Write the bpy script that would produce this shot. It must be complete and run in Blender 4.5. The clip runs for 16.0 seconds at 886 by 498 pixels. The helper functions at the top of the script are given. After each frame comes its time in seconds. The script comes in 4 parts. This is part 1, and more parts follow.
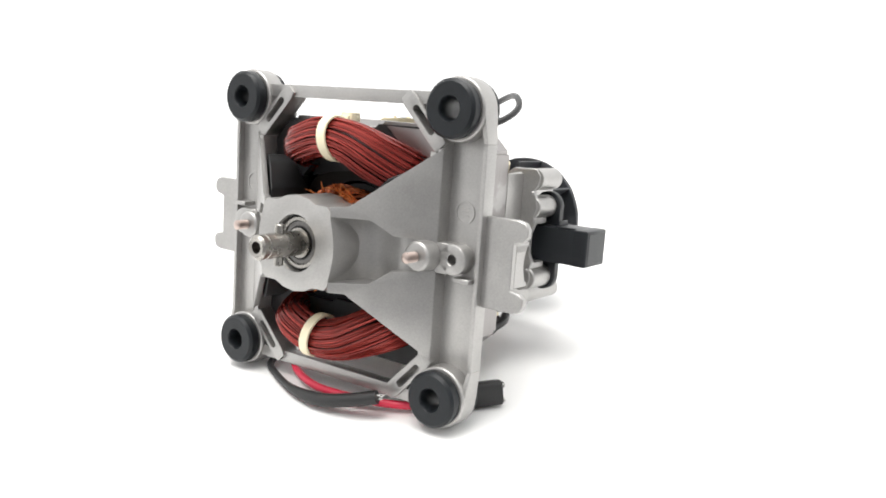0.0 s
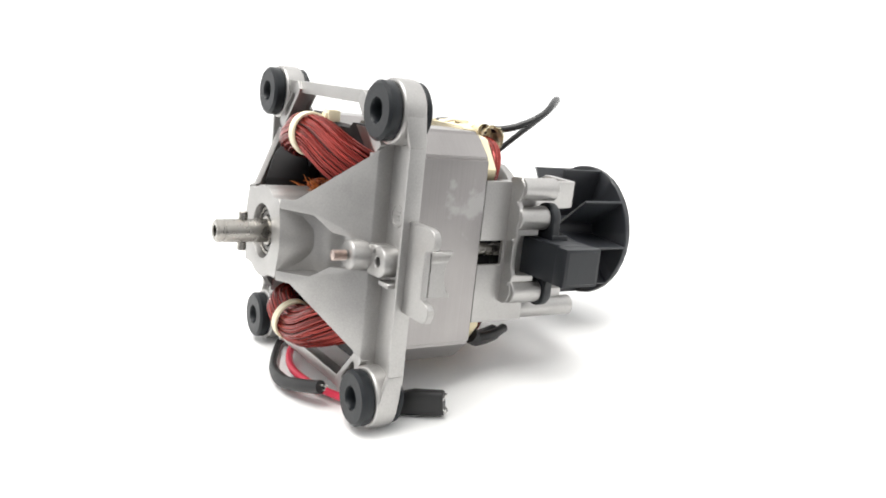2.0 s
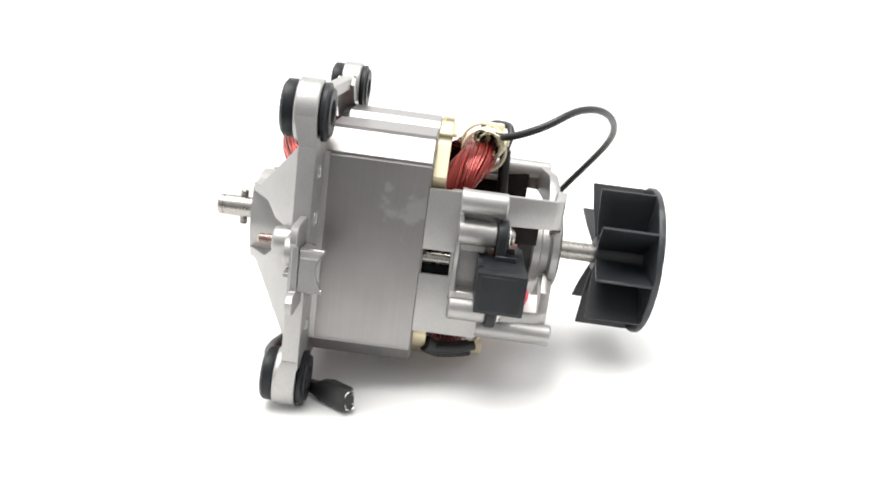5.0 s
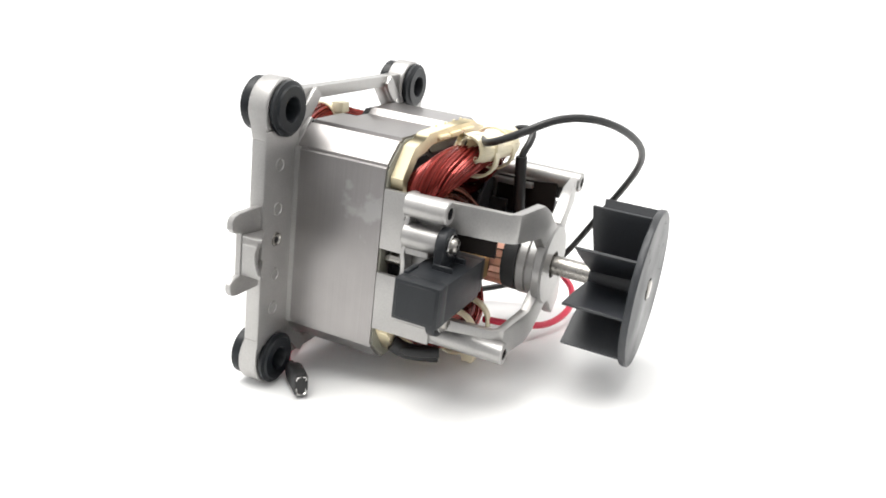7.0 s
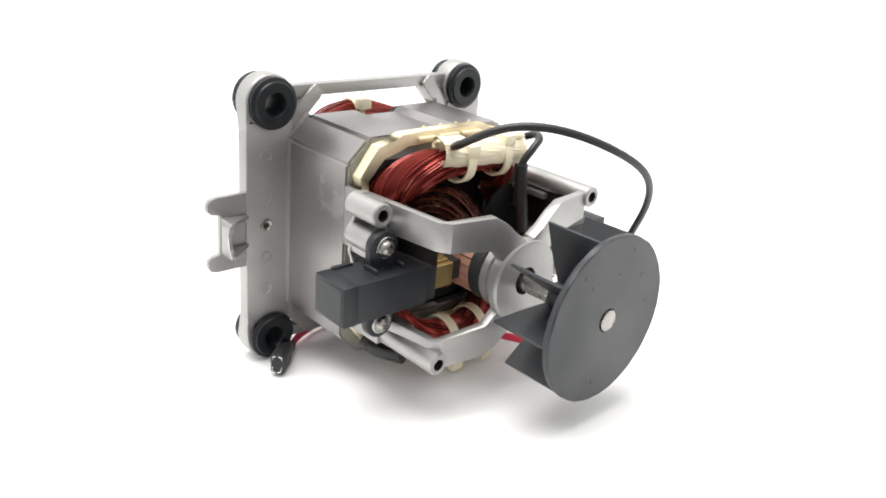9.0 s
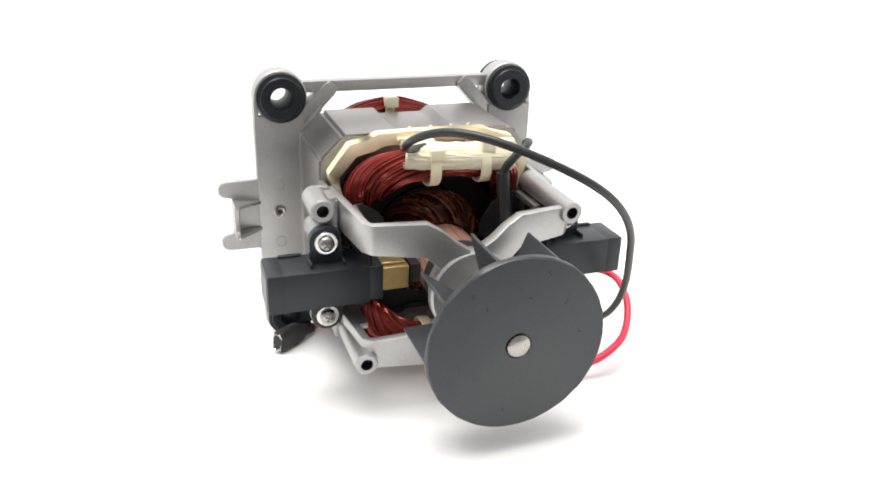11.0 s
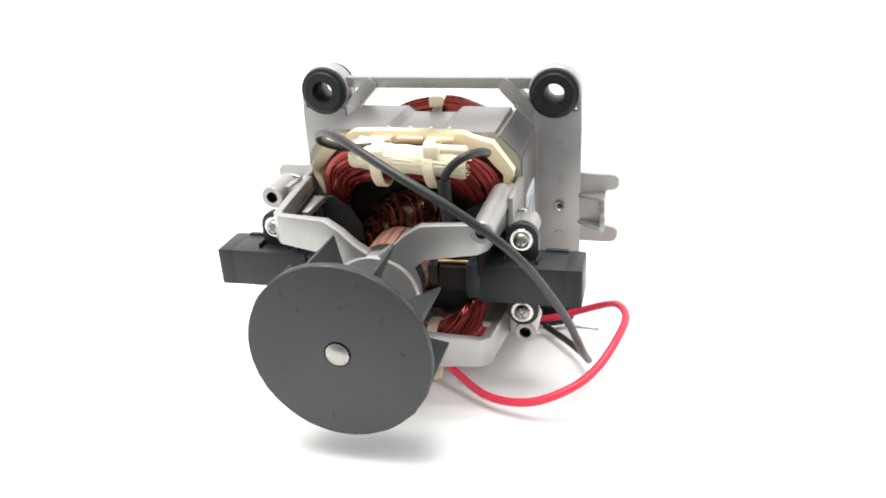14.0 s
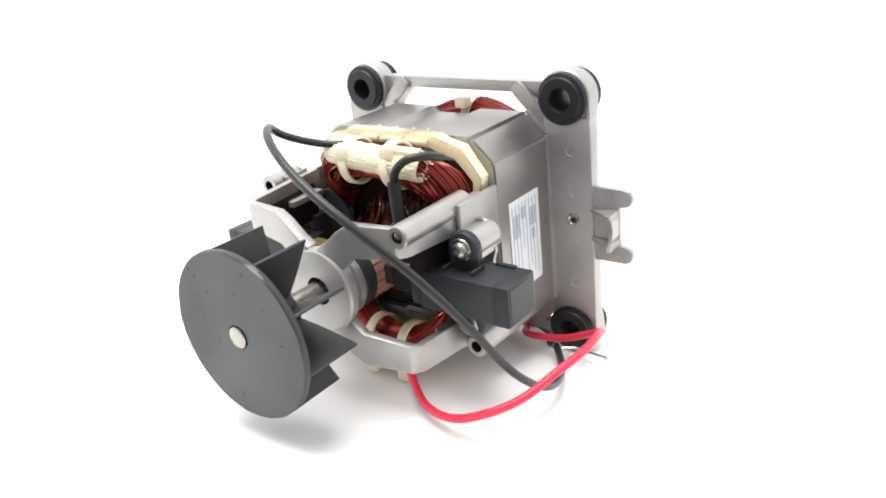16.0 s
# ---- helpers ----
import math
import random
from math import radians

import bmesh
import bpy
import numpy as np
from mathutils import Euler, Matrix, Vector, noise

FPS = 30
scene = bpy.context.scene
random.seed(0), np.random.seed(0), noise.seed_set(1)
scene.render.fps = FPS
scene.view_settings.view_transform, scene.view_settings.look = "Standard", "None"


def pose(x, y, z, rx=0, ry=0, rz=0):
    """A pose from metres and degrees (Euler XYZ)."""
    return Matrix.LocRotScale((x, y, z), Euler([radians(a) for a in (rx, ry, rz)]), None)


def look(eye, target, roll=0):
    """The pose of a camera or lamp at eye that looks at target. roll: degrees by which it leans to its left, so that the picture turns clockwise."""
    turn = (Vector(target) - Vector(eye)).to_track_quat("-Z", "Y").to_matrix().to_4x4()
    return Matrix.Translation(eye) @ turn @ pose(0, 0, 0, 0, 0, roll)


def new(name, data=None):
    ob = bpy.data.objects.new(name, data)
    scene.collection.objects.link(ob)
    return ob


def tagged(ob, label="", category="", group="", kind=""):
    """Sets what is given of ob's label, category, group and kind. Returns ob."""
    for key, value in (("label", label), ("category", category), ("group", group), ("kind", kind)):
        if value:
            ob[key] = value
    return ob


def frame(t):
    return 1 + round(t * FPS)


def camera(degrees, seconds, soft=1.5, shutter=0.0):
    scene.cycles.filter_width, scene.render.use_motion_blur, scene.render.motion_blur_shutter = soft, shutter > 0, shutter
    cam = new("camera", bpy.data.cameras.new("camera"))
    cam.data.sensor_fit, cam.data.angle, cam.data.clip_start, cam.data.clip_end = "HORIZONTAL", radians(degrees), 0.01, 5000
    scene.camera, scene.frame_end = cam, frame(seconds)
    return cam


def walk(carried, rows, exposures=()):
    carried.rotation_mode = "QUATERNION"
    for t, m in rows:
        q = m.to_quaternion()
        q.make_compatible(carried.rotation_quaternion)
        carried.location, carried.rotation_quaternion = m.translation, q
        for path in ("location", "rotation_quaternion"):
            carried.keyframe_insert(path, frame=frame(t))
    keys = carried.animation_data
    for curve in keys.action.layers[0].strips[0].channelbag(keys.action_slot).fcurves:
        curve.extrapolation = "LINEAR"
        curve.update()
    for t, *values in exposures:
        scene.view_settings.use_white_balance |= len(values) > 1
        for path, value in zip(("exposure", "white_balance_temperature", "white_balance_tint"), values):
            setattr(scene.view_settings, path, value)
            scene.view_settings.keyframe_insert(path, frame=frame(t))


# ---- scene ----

# A motor turns slowly on a white table before a camera that stands still. Motor space is in millimetres:
# x across the mounting frame, y along the shaft from its front tip to the fan, z up.
cam = camera(57.2, 16.0, soft=1.8)
EYE = pose(0, -0.3387, 0.1455, 74.00, 0.94, -2.36)
walk(cam, [(0, EYE), (16, EYE)], [(0, 0.05), (3.5, 0.06), (7.0, 0.04), (9.0, 0.06), (12.5, 0.14), (14.0, 0.22), (16.0, 0.3)])

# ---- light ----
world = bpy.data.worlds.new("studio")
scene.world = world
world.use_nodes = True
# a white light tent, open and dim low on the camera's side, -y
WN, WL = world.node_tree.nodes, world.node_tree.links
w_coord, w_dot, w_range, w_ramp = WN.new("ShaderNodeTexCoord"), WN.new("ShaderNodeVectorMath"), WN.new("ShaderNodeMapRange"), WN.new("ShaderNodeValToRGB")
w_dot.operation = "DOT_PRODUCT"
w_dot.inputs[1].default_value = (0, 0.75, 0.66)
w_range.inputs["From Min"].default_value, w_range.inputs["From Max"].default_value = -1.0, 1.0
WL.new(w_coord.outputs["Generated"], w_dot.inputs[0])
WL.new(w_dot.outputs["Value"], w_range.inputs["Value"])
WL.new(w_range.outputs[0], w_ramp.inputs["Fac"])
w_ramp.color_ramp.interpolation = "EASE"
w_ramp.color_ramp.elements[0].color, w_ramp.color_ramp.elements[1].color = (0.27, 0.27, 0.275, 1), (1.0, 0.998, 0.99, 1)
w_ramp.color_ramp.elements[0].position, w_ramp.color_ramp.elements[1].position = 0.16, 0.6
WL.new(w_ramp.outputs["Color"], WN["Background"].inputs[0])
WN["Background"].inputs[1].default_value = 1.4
sun = new("overhead_softbox", bpy.data.lights.new("overhead_softbox", "SUN"))
sun.data.energy, sun.data.angle, sun.data.color = 3.3, radians(44), (1.0, 0.985, 0.955)
sun.matrix_basis = look((-0.15, -0.1, 1.0), (0, 0, 0))
scene.view_settings.exposure = 0.0

# ---- materials ----


def material(name, colour, rough=0.5, metal=0.0, vary=0.12, scale=300.0, bump=0.15, grain=1500.0, stretch=(1, 1, 1), spec=0.5,
             stain=None, island=0.0):
    """A node material: base colour varied by a broad and a fine noise, fine relief, uneven gloss."""
    m = bpy.data.materials.new(name)
    m.use_nodes = True
    n, l = m.node_tree.nodes, m.node_tree.links
    b = n["Principled BSDF"]
    b.inputs["Metallic"].default_value = metal
    b.inputs["Specular IOR Level"].default_value = spec
    tc = n.new("ShaderNodeTexCoord")
    mp = n.new("ShaderNodeMapping")
    mp.inputs["Scale"].default_value = stretch
    l.new(tc.outputs["Object"], mp.inputs["Vector"])
    broad, fine = n.new("ShaderNodeTexNoise"), n.new("ShaderNodeTexNoise")
    broad.inputs["Scale"].default_value, fine.inputs["Scale"].default_value = scale, grain
    broad.inputs["Detail"].default_value = 6
    l.new(mp.outputs[0], fine.inputs["Vector"])
    l.new(tc.outputs["Object"], broad.inputs["Vector"])
    ramp = n.new("ShaderNodeValToRGB")
    lo, hi = [c * (1 - vary) for c in colour], [min(1, c * (1 + vary)) for c in colour]
    ramp.color_ramp.elements[0].color, ramp.color_ramp.elements[1].color = (*lo, 1), (*hi, 1)
    ramp.color_ramp.elements[0].position, ramp.color_ramp.elements[1].position = 0.3, 0.7
    mix = n.new("ShaderNodeMix")
    mix.data_type = "FLOAT"
    mix.inputs[0].default_value = 0.4
    l.new(broad.outputs["Fac"], mix.inputs[2])
    l.new(fine.outputs["Fac"], mix.inputs[3])
    l.new(mix.outputs[0], ramp.inputs["Fac"])
    out = ramp.outputs["Color"]
    if stain:
        st = n.new("ShaderNodeTexNoise")
        st.inputs["Scale"].default_value, st.inputs["Detail"].default_value = stain[0], 7
        sr = n.new("ShaderNodeValToRGB")
        sr.color_ramp.elements[0].position, sr.color_ramp.elements[1].position = stain[1], stain[1] + 0.12
        sm = n.new("ShaderNodeMix")
        sm.data_type = "RGBA"
        l.new(tc.outputs["Object"], st.inputs["Vector"])
        far = n.new("ShaderNodeVectorMath")
        far.operation = "DISTANCE"
        far.inputs[1].default_value = stain[3]
        fall = n.new("ShaderNodeMapRange")
        fall.inputs["From Max"].default_value = stain[4]
        fall.inputs["To Min"].default_value, fall.inputs["To Max"].default_value = 0.19, -0.25
        both = n.new("ShaderNodeMath")
        l.new(tc.outputs["Object"], far.inputs[0])
        l.new(far.outputs["Value"], fall.inputs["Value"])
        l.new(fall.outputs[0], both.inputs[0])
        l.new(st.outputs["Fac"], both.inputs[1])
        l.new(both.outputs[0], sr.inputs["Fac"])
        l.new(sr.outputs["Color"], sm.inputs[0])
        l.new(out, sm.inputs[6])
        sm.inputs[7].default_value = (*stain[2], 1)
        out = sm.outputs[2]
    if island:
        geo = n.new("ShaderNodeNewGeometry")
        hsv = n.new("ShaderNodeHueSaturation")
        mr = n.new("ShaderNodeMapRange")
        mr.inputs["To Min"].default_value, mr.inputs["To Max"].default_value = 1 - island, 1 + island
        l.new(geo.outputs["Random Per Island"], mr.inputs["Value"])
        l.new(mr.outputs[0], hsv.inputs["Value"])
        l.new(out, hsv.inputs["Color"])
        out = hsv.outputs["Color"]
    l.new(out, b.inputs["Base Color"])
    rr = n.new("ShaderNodeMapRange")
    rr.inputs["To Min"].default_value, rr.inputs["To Max"].default_value = max(0.03, rough - 0.6 * vary), min(1, rough + 0.6 * vary)
    l.new(broad.outputs["Fac"], rr.inputs["Value"])
    l.new(rr.outputs[0], b.inputs["Roughness"])
    bp = n.new("ShaderNodeBump")
    bp.inputs["Strength"].default_value, bp.inputs["Distance"].default_value = bump, 0.00012
    l.new(fine.outputs["Fac"], bp.inputs["Height"])
    l.new(bp.outputs[0], b.inputs["Normal"])
    return m


ALU = material("cast_aluminium", (0.395, 0.387, 0.377), 0.38, 0.74, 0.15, 60, 0.12, 1500)
STEEL = material("laminated_steel", (0.315, 0.301, 0.296), 0.34, 0.9, 0.12, 45, 0.12, 700, (0.03, 6, 0.03), stain=(150, 0.56, (0.4, 0.39, 0.386), (0.045, 0.0475, 0.02), 0.026))
BRIGHT = material("bright_steel", (0.36, 0.345, 0.32), 0.28, 1.0, 0.12, 300, 0.1, 1500, (1, 0.1, 1))
STUD = material("coppery_stud", (0.5, 0.41, 0.37), 0.3, 1.0, 0.12, 300, 0.1)
SCREW = material("zinc_screw", (0.62, 0.61, 0.59), 0.22, 1.0, 0.1, 400, 0.1)
RUBBER = material("black_rubber", (0.010, 0.012, 0.0145), 0.4, 0, 0.25, 200, 0.25, 2500, spec=0.3)
PLASTIC = material("dark_plastic", (0.016, 0.018, 0.021), 0.4, 0, 0.18, 120, 0.3, 1500, spec=0.38)
FANPLASTIC = material("grey_black_plastic", (0.0165, 0.0185, 0.0225), 0.45, 0, 0.45, 38, 0.35, 1400, spec=0.65)
SHEATH = material("black_cable", (0.013, 0.0135, 0.014), 0.38, 0, 0.15, 300, 0.1)
SLEEVE = material("black_shrink_sleeve", (0.012, 0.012, 0.0125), 0.5, 0, 0.2, 300, 0.2)
REDWIRE = material("red_cable", (0.6, 0.022, 0.06), 0.38, 0, 0.08, 200, 0.08)
CREAM = material("cream_nylon", (0.8, 0.7, 0.47), 0.45, 0, 0.08, 120, 0.15, 1200)
IVORY = material("ivory_cable_tie", (0.82, 0.74, 0.53), 0.4, 0, 0.05, 200, 0.1)
WEAVE = material("white_glass_sleeve", (0.86, 0.79, 0.6), 0.6, 0, 0.06, 400, 0.8, 2600, (0.25, 1.5, 1.5), island=0.05)
ENAMEL = material("enamelled_copper", (0.29, 0.04, 0.032), 0.17, 0.5, 0.2, 120, 0.1, 900, island=0.6)
# darkened enamel, the shade between the wires put into the colour
ENAMELSHADE = material("shaded_coil_core", (0.028, 0.006, 0.006), 0.4, 0.2, 0.2, 150, 0.1)
COPPER = material("bare_copper", (0.86, 0.47, 0.35), 0.35, 0.65, 0.15, 300, 0.1, island=0.2)
ARMATURE = material("varnished_armature", (0.1, 0.024, 0.01), 0.14, 0.4, 0.6, 160, 0.3, 900, island=0.85)
ORANGE = material("orange_copper", (0.42, 0.11, 0.035), 0.3, 0.5, 0.4, 300, 0.1, island=0.7)
TUFT = material("orange_wire_end", (0.88, 0.3, 0.1), 0.3, 0.4, 0.3, 300, 0.1, island=0.5)
# near-black brown, darkens the added ring and plates inside the motor
BROWN = material("dark_brown_interior", (0.012, 0.009, 0.008), 0.6, 0, 0.3, 150, 0.2, spec=0.2)
RECESS = material("dull_steel_and_slot_shade", (0.16, 0.155, 0.15), 0.45, 0.8, 0.2, 400, 0.1)
# for black parts, and for dark put into holes and gaps
DARK = material("black_parts_and_shade", (0.012, 0.012, 0.013), 0.6, 0, 0.2, 200, 0.1)
PAPER = material("grey_insulation", (0.27, 0.265, 0.22), 0.7, 0, 0.1, 200, 0.2)
BRASS = material("brass", (0.42, 0.3, 0.13), 0.42, 0.85, 0.12, 200, 0.1)
STICKER = material("sticker_white", (0.66, 0.69, 0.71), 0.4, 0, 0.05, 200, 0.05)
INK = material("sticker_ink", (0.29, 0.33, 0.41), 0.5, 0, 0.1, 300, 0.05)
FLOOR = material("grey_floor", (0.2, 0.2, 0.195), 0.7, 0, 0.1, 3, 0.1, 60)
TABLE = material("white_table", (0.8, 0.8, 0.795), 0.65, 0, 0.01, 20, 0.03, 400)

# ---- mesh tools, in millimetres ----
MM = 0.001


def lathe(bm, profile, x=0.0, z=0.0, seg=32, closed=True):
    """Turns (radius, y) points about an axis along y through x, z."""
    rings = []
    for r, y in profile:
        if r < 1e-6:
            rings.append([bm.verts.new((x, y, z))])
        else:
            rings.append([bm.verts.new((x + r * math.cos(2 * math.pi * k / seg), y, z + r * math.sin(2 * math.pi * k / seg))) for k in range(seg)])
    pairs = list(zip(rings, rings[1:])) + ([(rings[-1], rings[0])] if closed else [])
    for a, b in pairs:
        for k in range(seg):
            j = (k + 1) % seg
            if len(a) == 1 and len(b) == 1:
                continue
            if len(a) == 1:
                bm.faces.new((a[0], b[j], b[k]))
            elif len(b) == 1:
                bm.faces.new((a[k], a[j], b[0]))
            else:
                bm.faces.new((a[k], a[j], b[j], b[k]))
    return bm


def rod(bm, r, y0, y1, x=0.0, z=0.0, seg=28, bev=0.4, bore=0.0, depth=0.0):
    """A round bar along y with bevelled ends; bore makes a blind hole in its y1 end."""
    prof = [(0, y0), (r - bev, y0), (r, y0 + bev), (r, y1 - bev), (r - bev, y1)]
    prof += [(bore, y1), (bore, y1 - depth), (0, y1 - depth)] if bore else [(0, y1)]
    return lathe(bm, prof, x, z, seg, False)


def box(bm, x0, x1, y0, y1, z0, z1):
    v = [bm.verts.new((x, y, z)) for x in (x0, x1) for y in (y0, y1) for z in (z0, z1)]
    for f in ((0, 1, 3, 2), (4, 6, 7, 5), (0, 4, 5, 1), (2, 3, 7, 6), (0, 2, 6, 4), (1, 5, 7, 3)):
        bm.faces.new([v[i] for i in f])
    return bm


def prism(bm, outline, y0, y1):
    """A plate: an outline of (x, z) points between y0 and y1."""
    a = [bm.verts.new((x, y0, z)) for x, z in outline]
    b = [bm.verts.new((x, y1, z)) for x, z in outline]
    bm.faces.new(a)
    bm.faces.new(b[::-1])
    for i in range(len(a)):
        j = (i + 1) % len(a)
        bm.faces.new((a[j], a[i], b[i], b[j]))
    return bm


def ring_prism(bm, outer, inner, y0, y1):
    """A frame between two outlines with the same number of (x, z) points."""
    n = len(outer)
    vs = [[bm.verts.new((x, y, z)) for x, z in o] for o in (outer, inner) for y in (y0, y1)]
    oa, ob, ia, ib = vs
    for i in range(n):
        j = (i + 1) % n
        bm.faces.new((oa[j], oa[i], ob[i], ob[j]))
        bm.faces.new((ia[i], ia[j], ib[j], ib[i]))
        bm.faces.new((oa[i], oa[j], ia[j], ia[i]))
        bm.faces.new((ob[j], ob[i], ib[i], ib[j]))
    return bm


def hexa(bm, corners):
    """A six-sided block from eight corners: four of one face, then the four opposite."""
    v = [bm.verts.new(c) for c in corners]
    for f in ((3, 2, 1, 0), (4, 5, 6, 7), (0, 1, 5, 4), (1, 2, 6, 5), (2, 3, 7, 6), (3, 0, 4, 7)):
        bm.faces.new([v[i] for i in f])
    return bm


def spline(points, steps=8):
    p = [Vector(q) for q in points]
    p = [2 * p[0] - p[1]] + p + [2 * p[-1] - p[-2]]
    out = []
    for i in range(1, len(p) - 2):
        a, b, c, d = p[i - 1:i + 3]
        for k in range(steps):
            s = k / steps
            out.append(0.5 * (2 * b + (c - a) * s + (2 * a - 5 * b + 4 * c - d) * s * s + (3 * b - a - 3 * c + d) * s ** 3))
    return out + [p[-2]]


def tube(bm, path, r, seg=10, cap=True, radii=None, flat=1.0):
    """Sweeps a circle along a path of points."""
    up, rings = None, []
    n = len(path)
    for i, c in enumerate(path):
        t = (path[min(i + 1, n - 1)] - path[max(i - 1, 0)]).normalized()
        if up is None:
            up = t.orthogonal().normalized()
        up = (up - t * up.dot(t)).normalized()
        side = t.cross(up)
        q = radii[i] if radii else r
        rings.append([bm.verts.new(c + q * (math.cos(2 * math.pi * k / seg) * up + flat * math.sin(2 * math.pi * k / seg) * side)) for k in range(seg)])
    for a, b in zip(rings, rings[1:]):
        for k in range(seg):
            j = (k + 1) % seg
            bm.faces.new((a[k], b[k], b[j], a[j]))
    if cap:
        bm.faces.new(rings[0])
        bm.faces.new(rings[-1][::-1])
    return bm


def soften(bm, width=0.4, segments=2, angle=35, within=1e9):
    """Rounds the sharp edges, those past |x| = within left out."""
    bmesh.ops.recalc_face_normals(bm, faces=bm.faces)
    sharp = [e for e in bm.edges if len(e.link_faces) == 2 and e.calc_face_angle(0) > radians(angle) and min(abs(v.co.x) for v in e.verts) < within]
    bmesh.ops.bevel(bm, geom=sharp, offset=width, segments=segments, profile=0.6, affect="EDGES", clamp_overlap=True)
    return bm


BASE = pose(-0.0310, -0.0336, 0.0633, -8.37, -0.14, -38.43)


def mesh_of(name, bm, mat, fix=True):
    if fix:
        bmesh.ops.recalc_face_normals(bm, faces=bm.faces)
    for v in bm.verts:
        v.co *= MM
    me = bpy.data.meshes.new(name)
    bm.to_mesh(me)
    bm.free()
    me.polygons.foreach_set("use_smooth", [True] * len(me.polygons))
    me.set_sharp_from_angle(angle=radians(38))
    me.materials.append(mat)
    return me


def part(name, bm, mat, parent, label="", at=None, fix=True):
    """One mesh object under the motor or under one of its parts. bm is a bmesh, or a mesh to share."""
    me = bm if isinstance(bm, bpy.types.Mesh) else mesh_of(name, bm, mat, fix)
    ob = new(name, me)
    ob.parent = parent
    m = at if at is not None else Matrix()
    ob.matrix_basis = BASE @ m if parent == motor else m
    return tagged(ob, label) if label else ob


def shift(x, y, z, rx=0, ry=0, rz=0):
    return pose(x * MM, y * MM, z * MM, rx, ry, rz)


# ---- the plinth and the floor ----
def make_table():
    bm = bmesh.new()
    # front edge, out of view, cut short to dim reflections in the flank
    box(bm, -0.6, 0.6, -0.17, 0.6, -0.748, 0)
    edges = [e for e in bm.edges if all(v.co.z > -0.001 for v in e.verts)]
    bmesh.ops.bevel(bm, geom=edges, offset=0.006, segments=3, profile=0.5, affect="EDGES")
    bmesh.ops.recalc_face_normals(bm, faces=bm.faces)
    me = bpy.data.meshes.new("ground")
    bm.to_mesh(me)
    bm.free()
    me.materials.append(TABLE)
    tagged(new("ground", me), "bright white photo plinth under the motor, standing on the floor", "plinth", kind="structure")


def make_floor():
    bm = bmesh.new()
    box(bm, -1.3, 1.3, -1.3, 1.3, -0.8, -0.75)
    bmesh.ops.recalc_face_normals(bm, faces=bm.faces)
    me = bpy.data.meshes.new("floor")
    bm.to_mesh(me)
    bm.free()
    me.materials.append(FLOOR)
    tagged(new("floor", me), "plain grey studio floor under the white plinth", "floor", kind="structure")


make_table()
make_floor()

# ---- the motor ----
motor = new("blender_motor")
tagged(motor, "open aluminium blender motor with red coils and black fan on table", "motor")

SX = (1, -1)
CORNER_X, CORNER_Z = 52.4, {1: 52.2, -1: 51.0}


# -- front mounting frame --
def web_y(x):
    return -20.8 + (abs(x) - 17.0) * 23.0 / 30.5


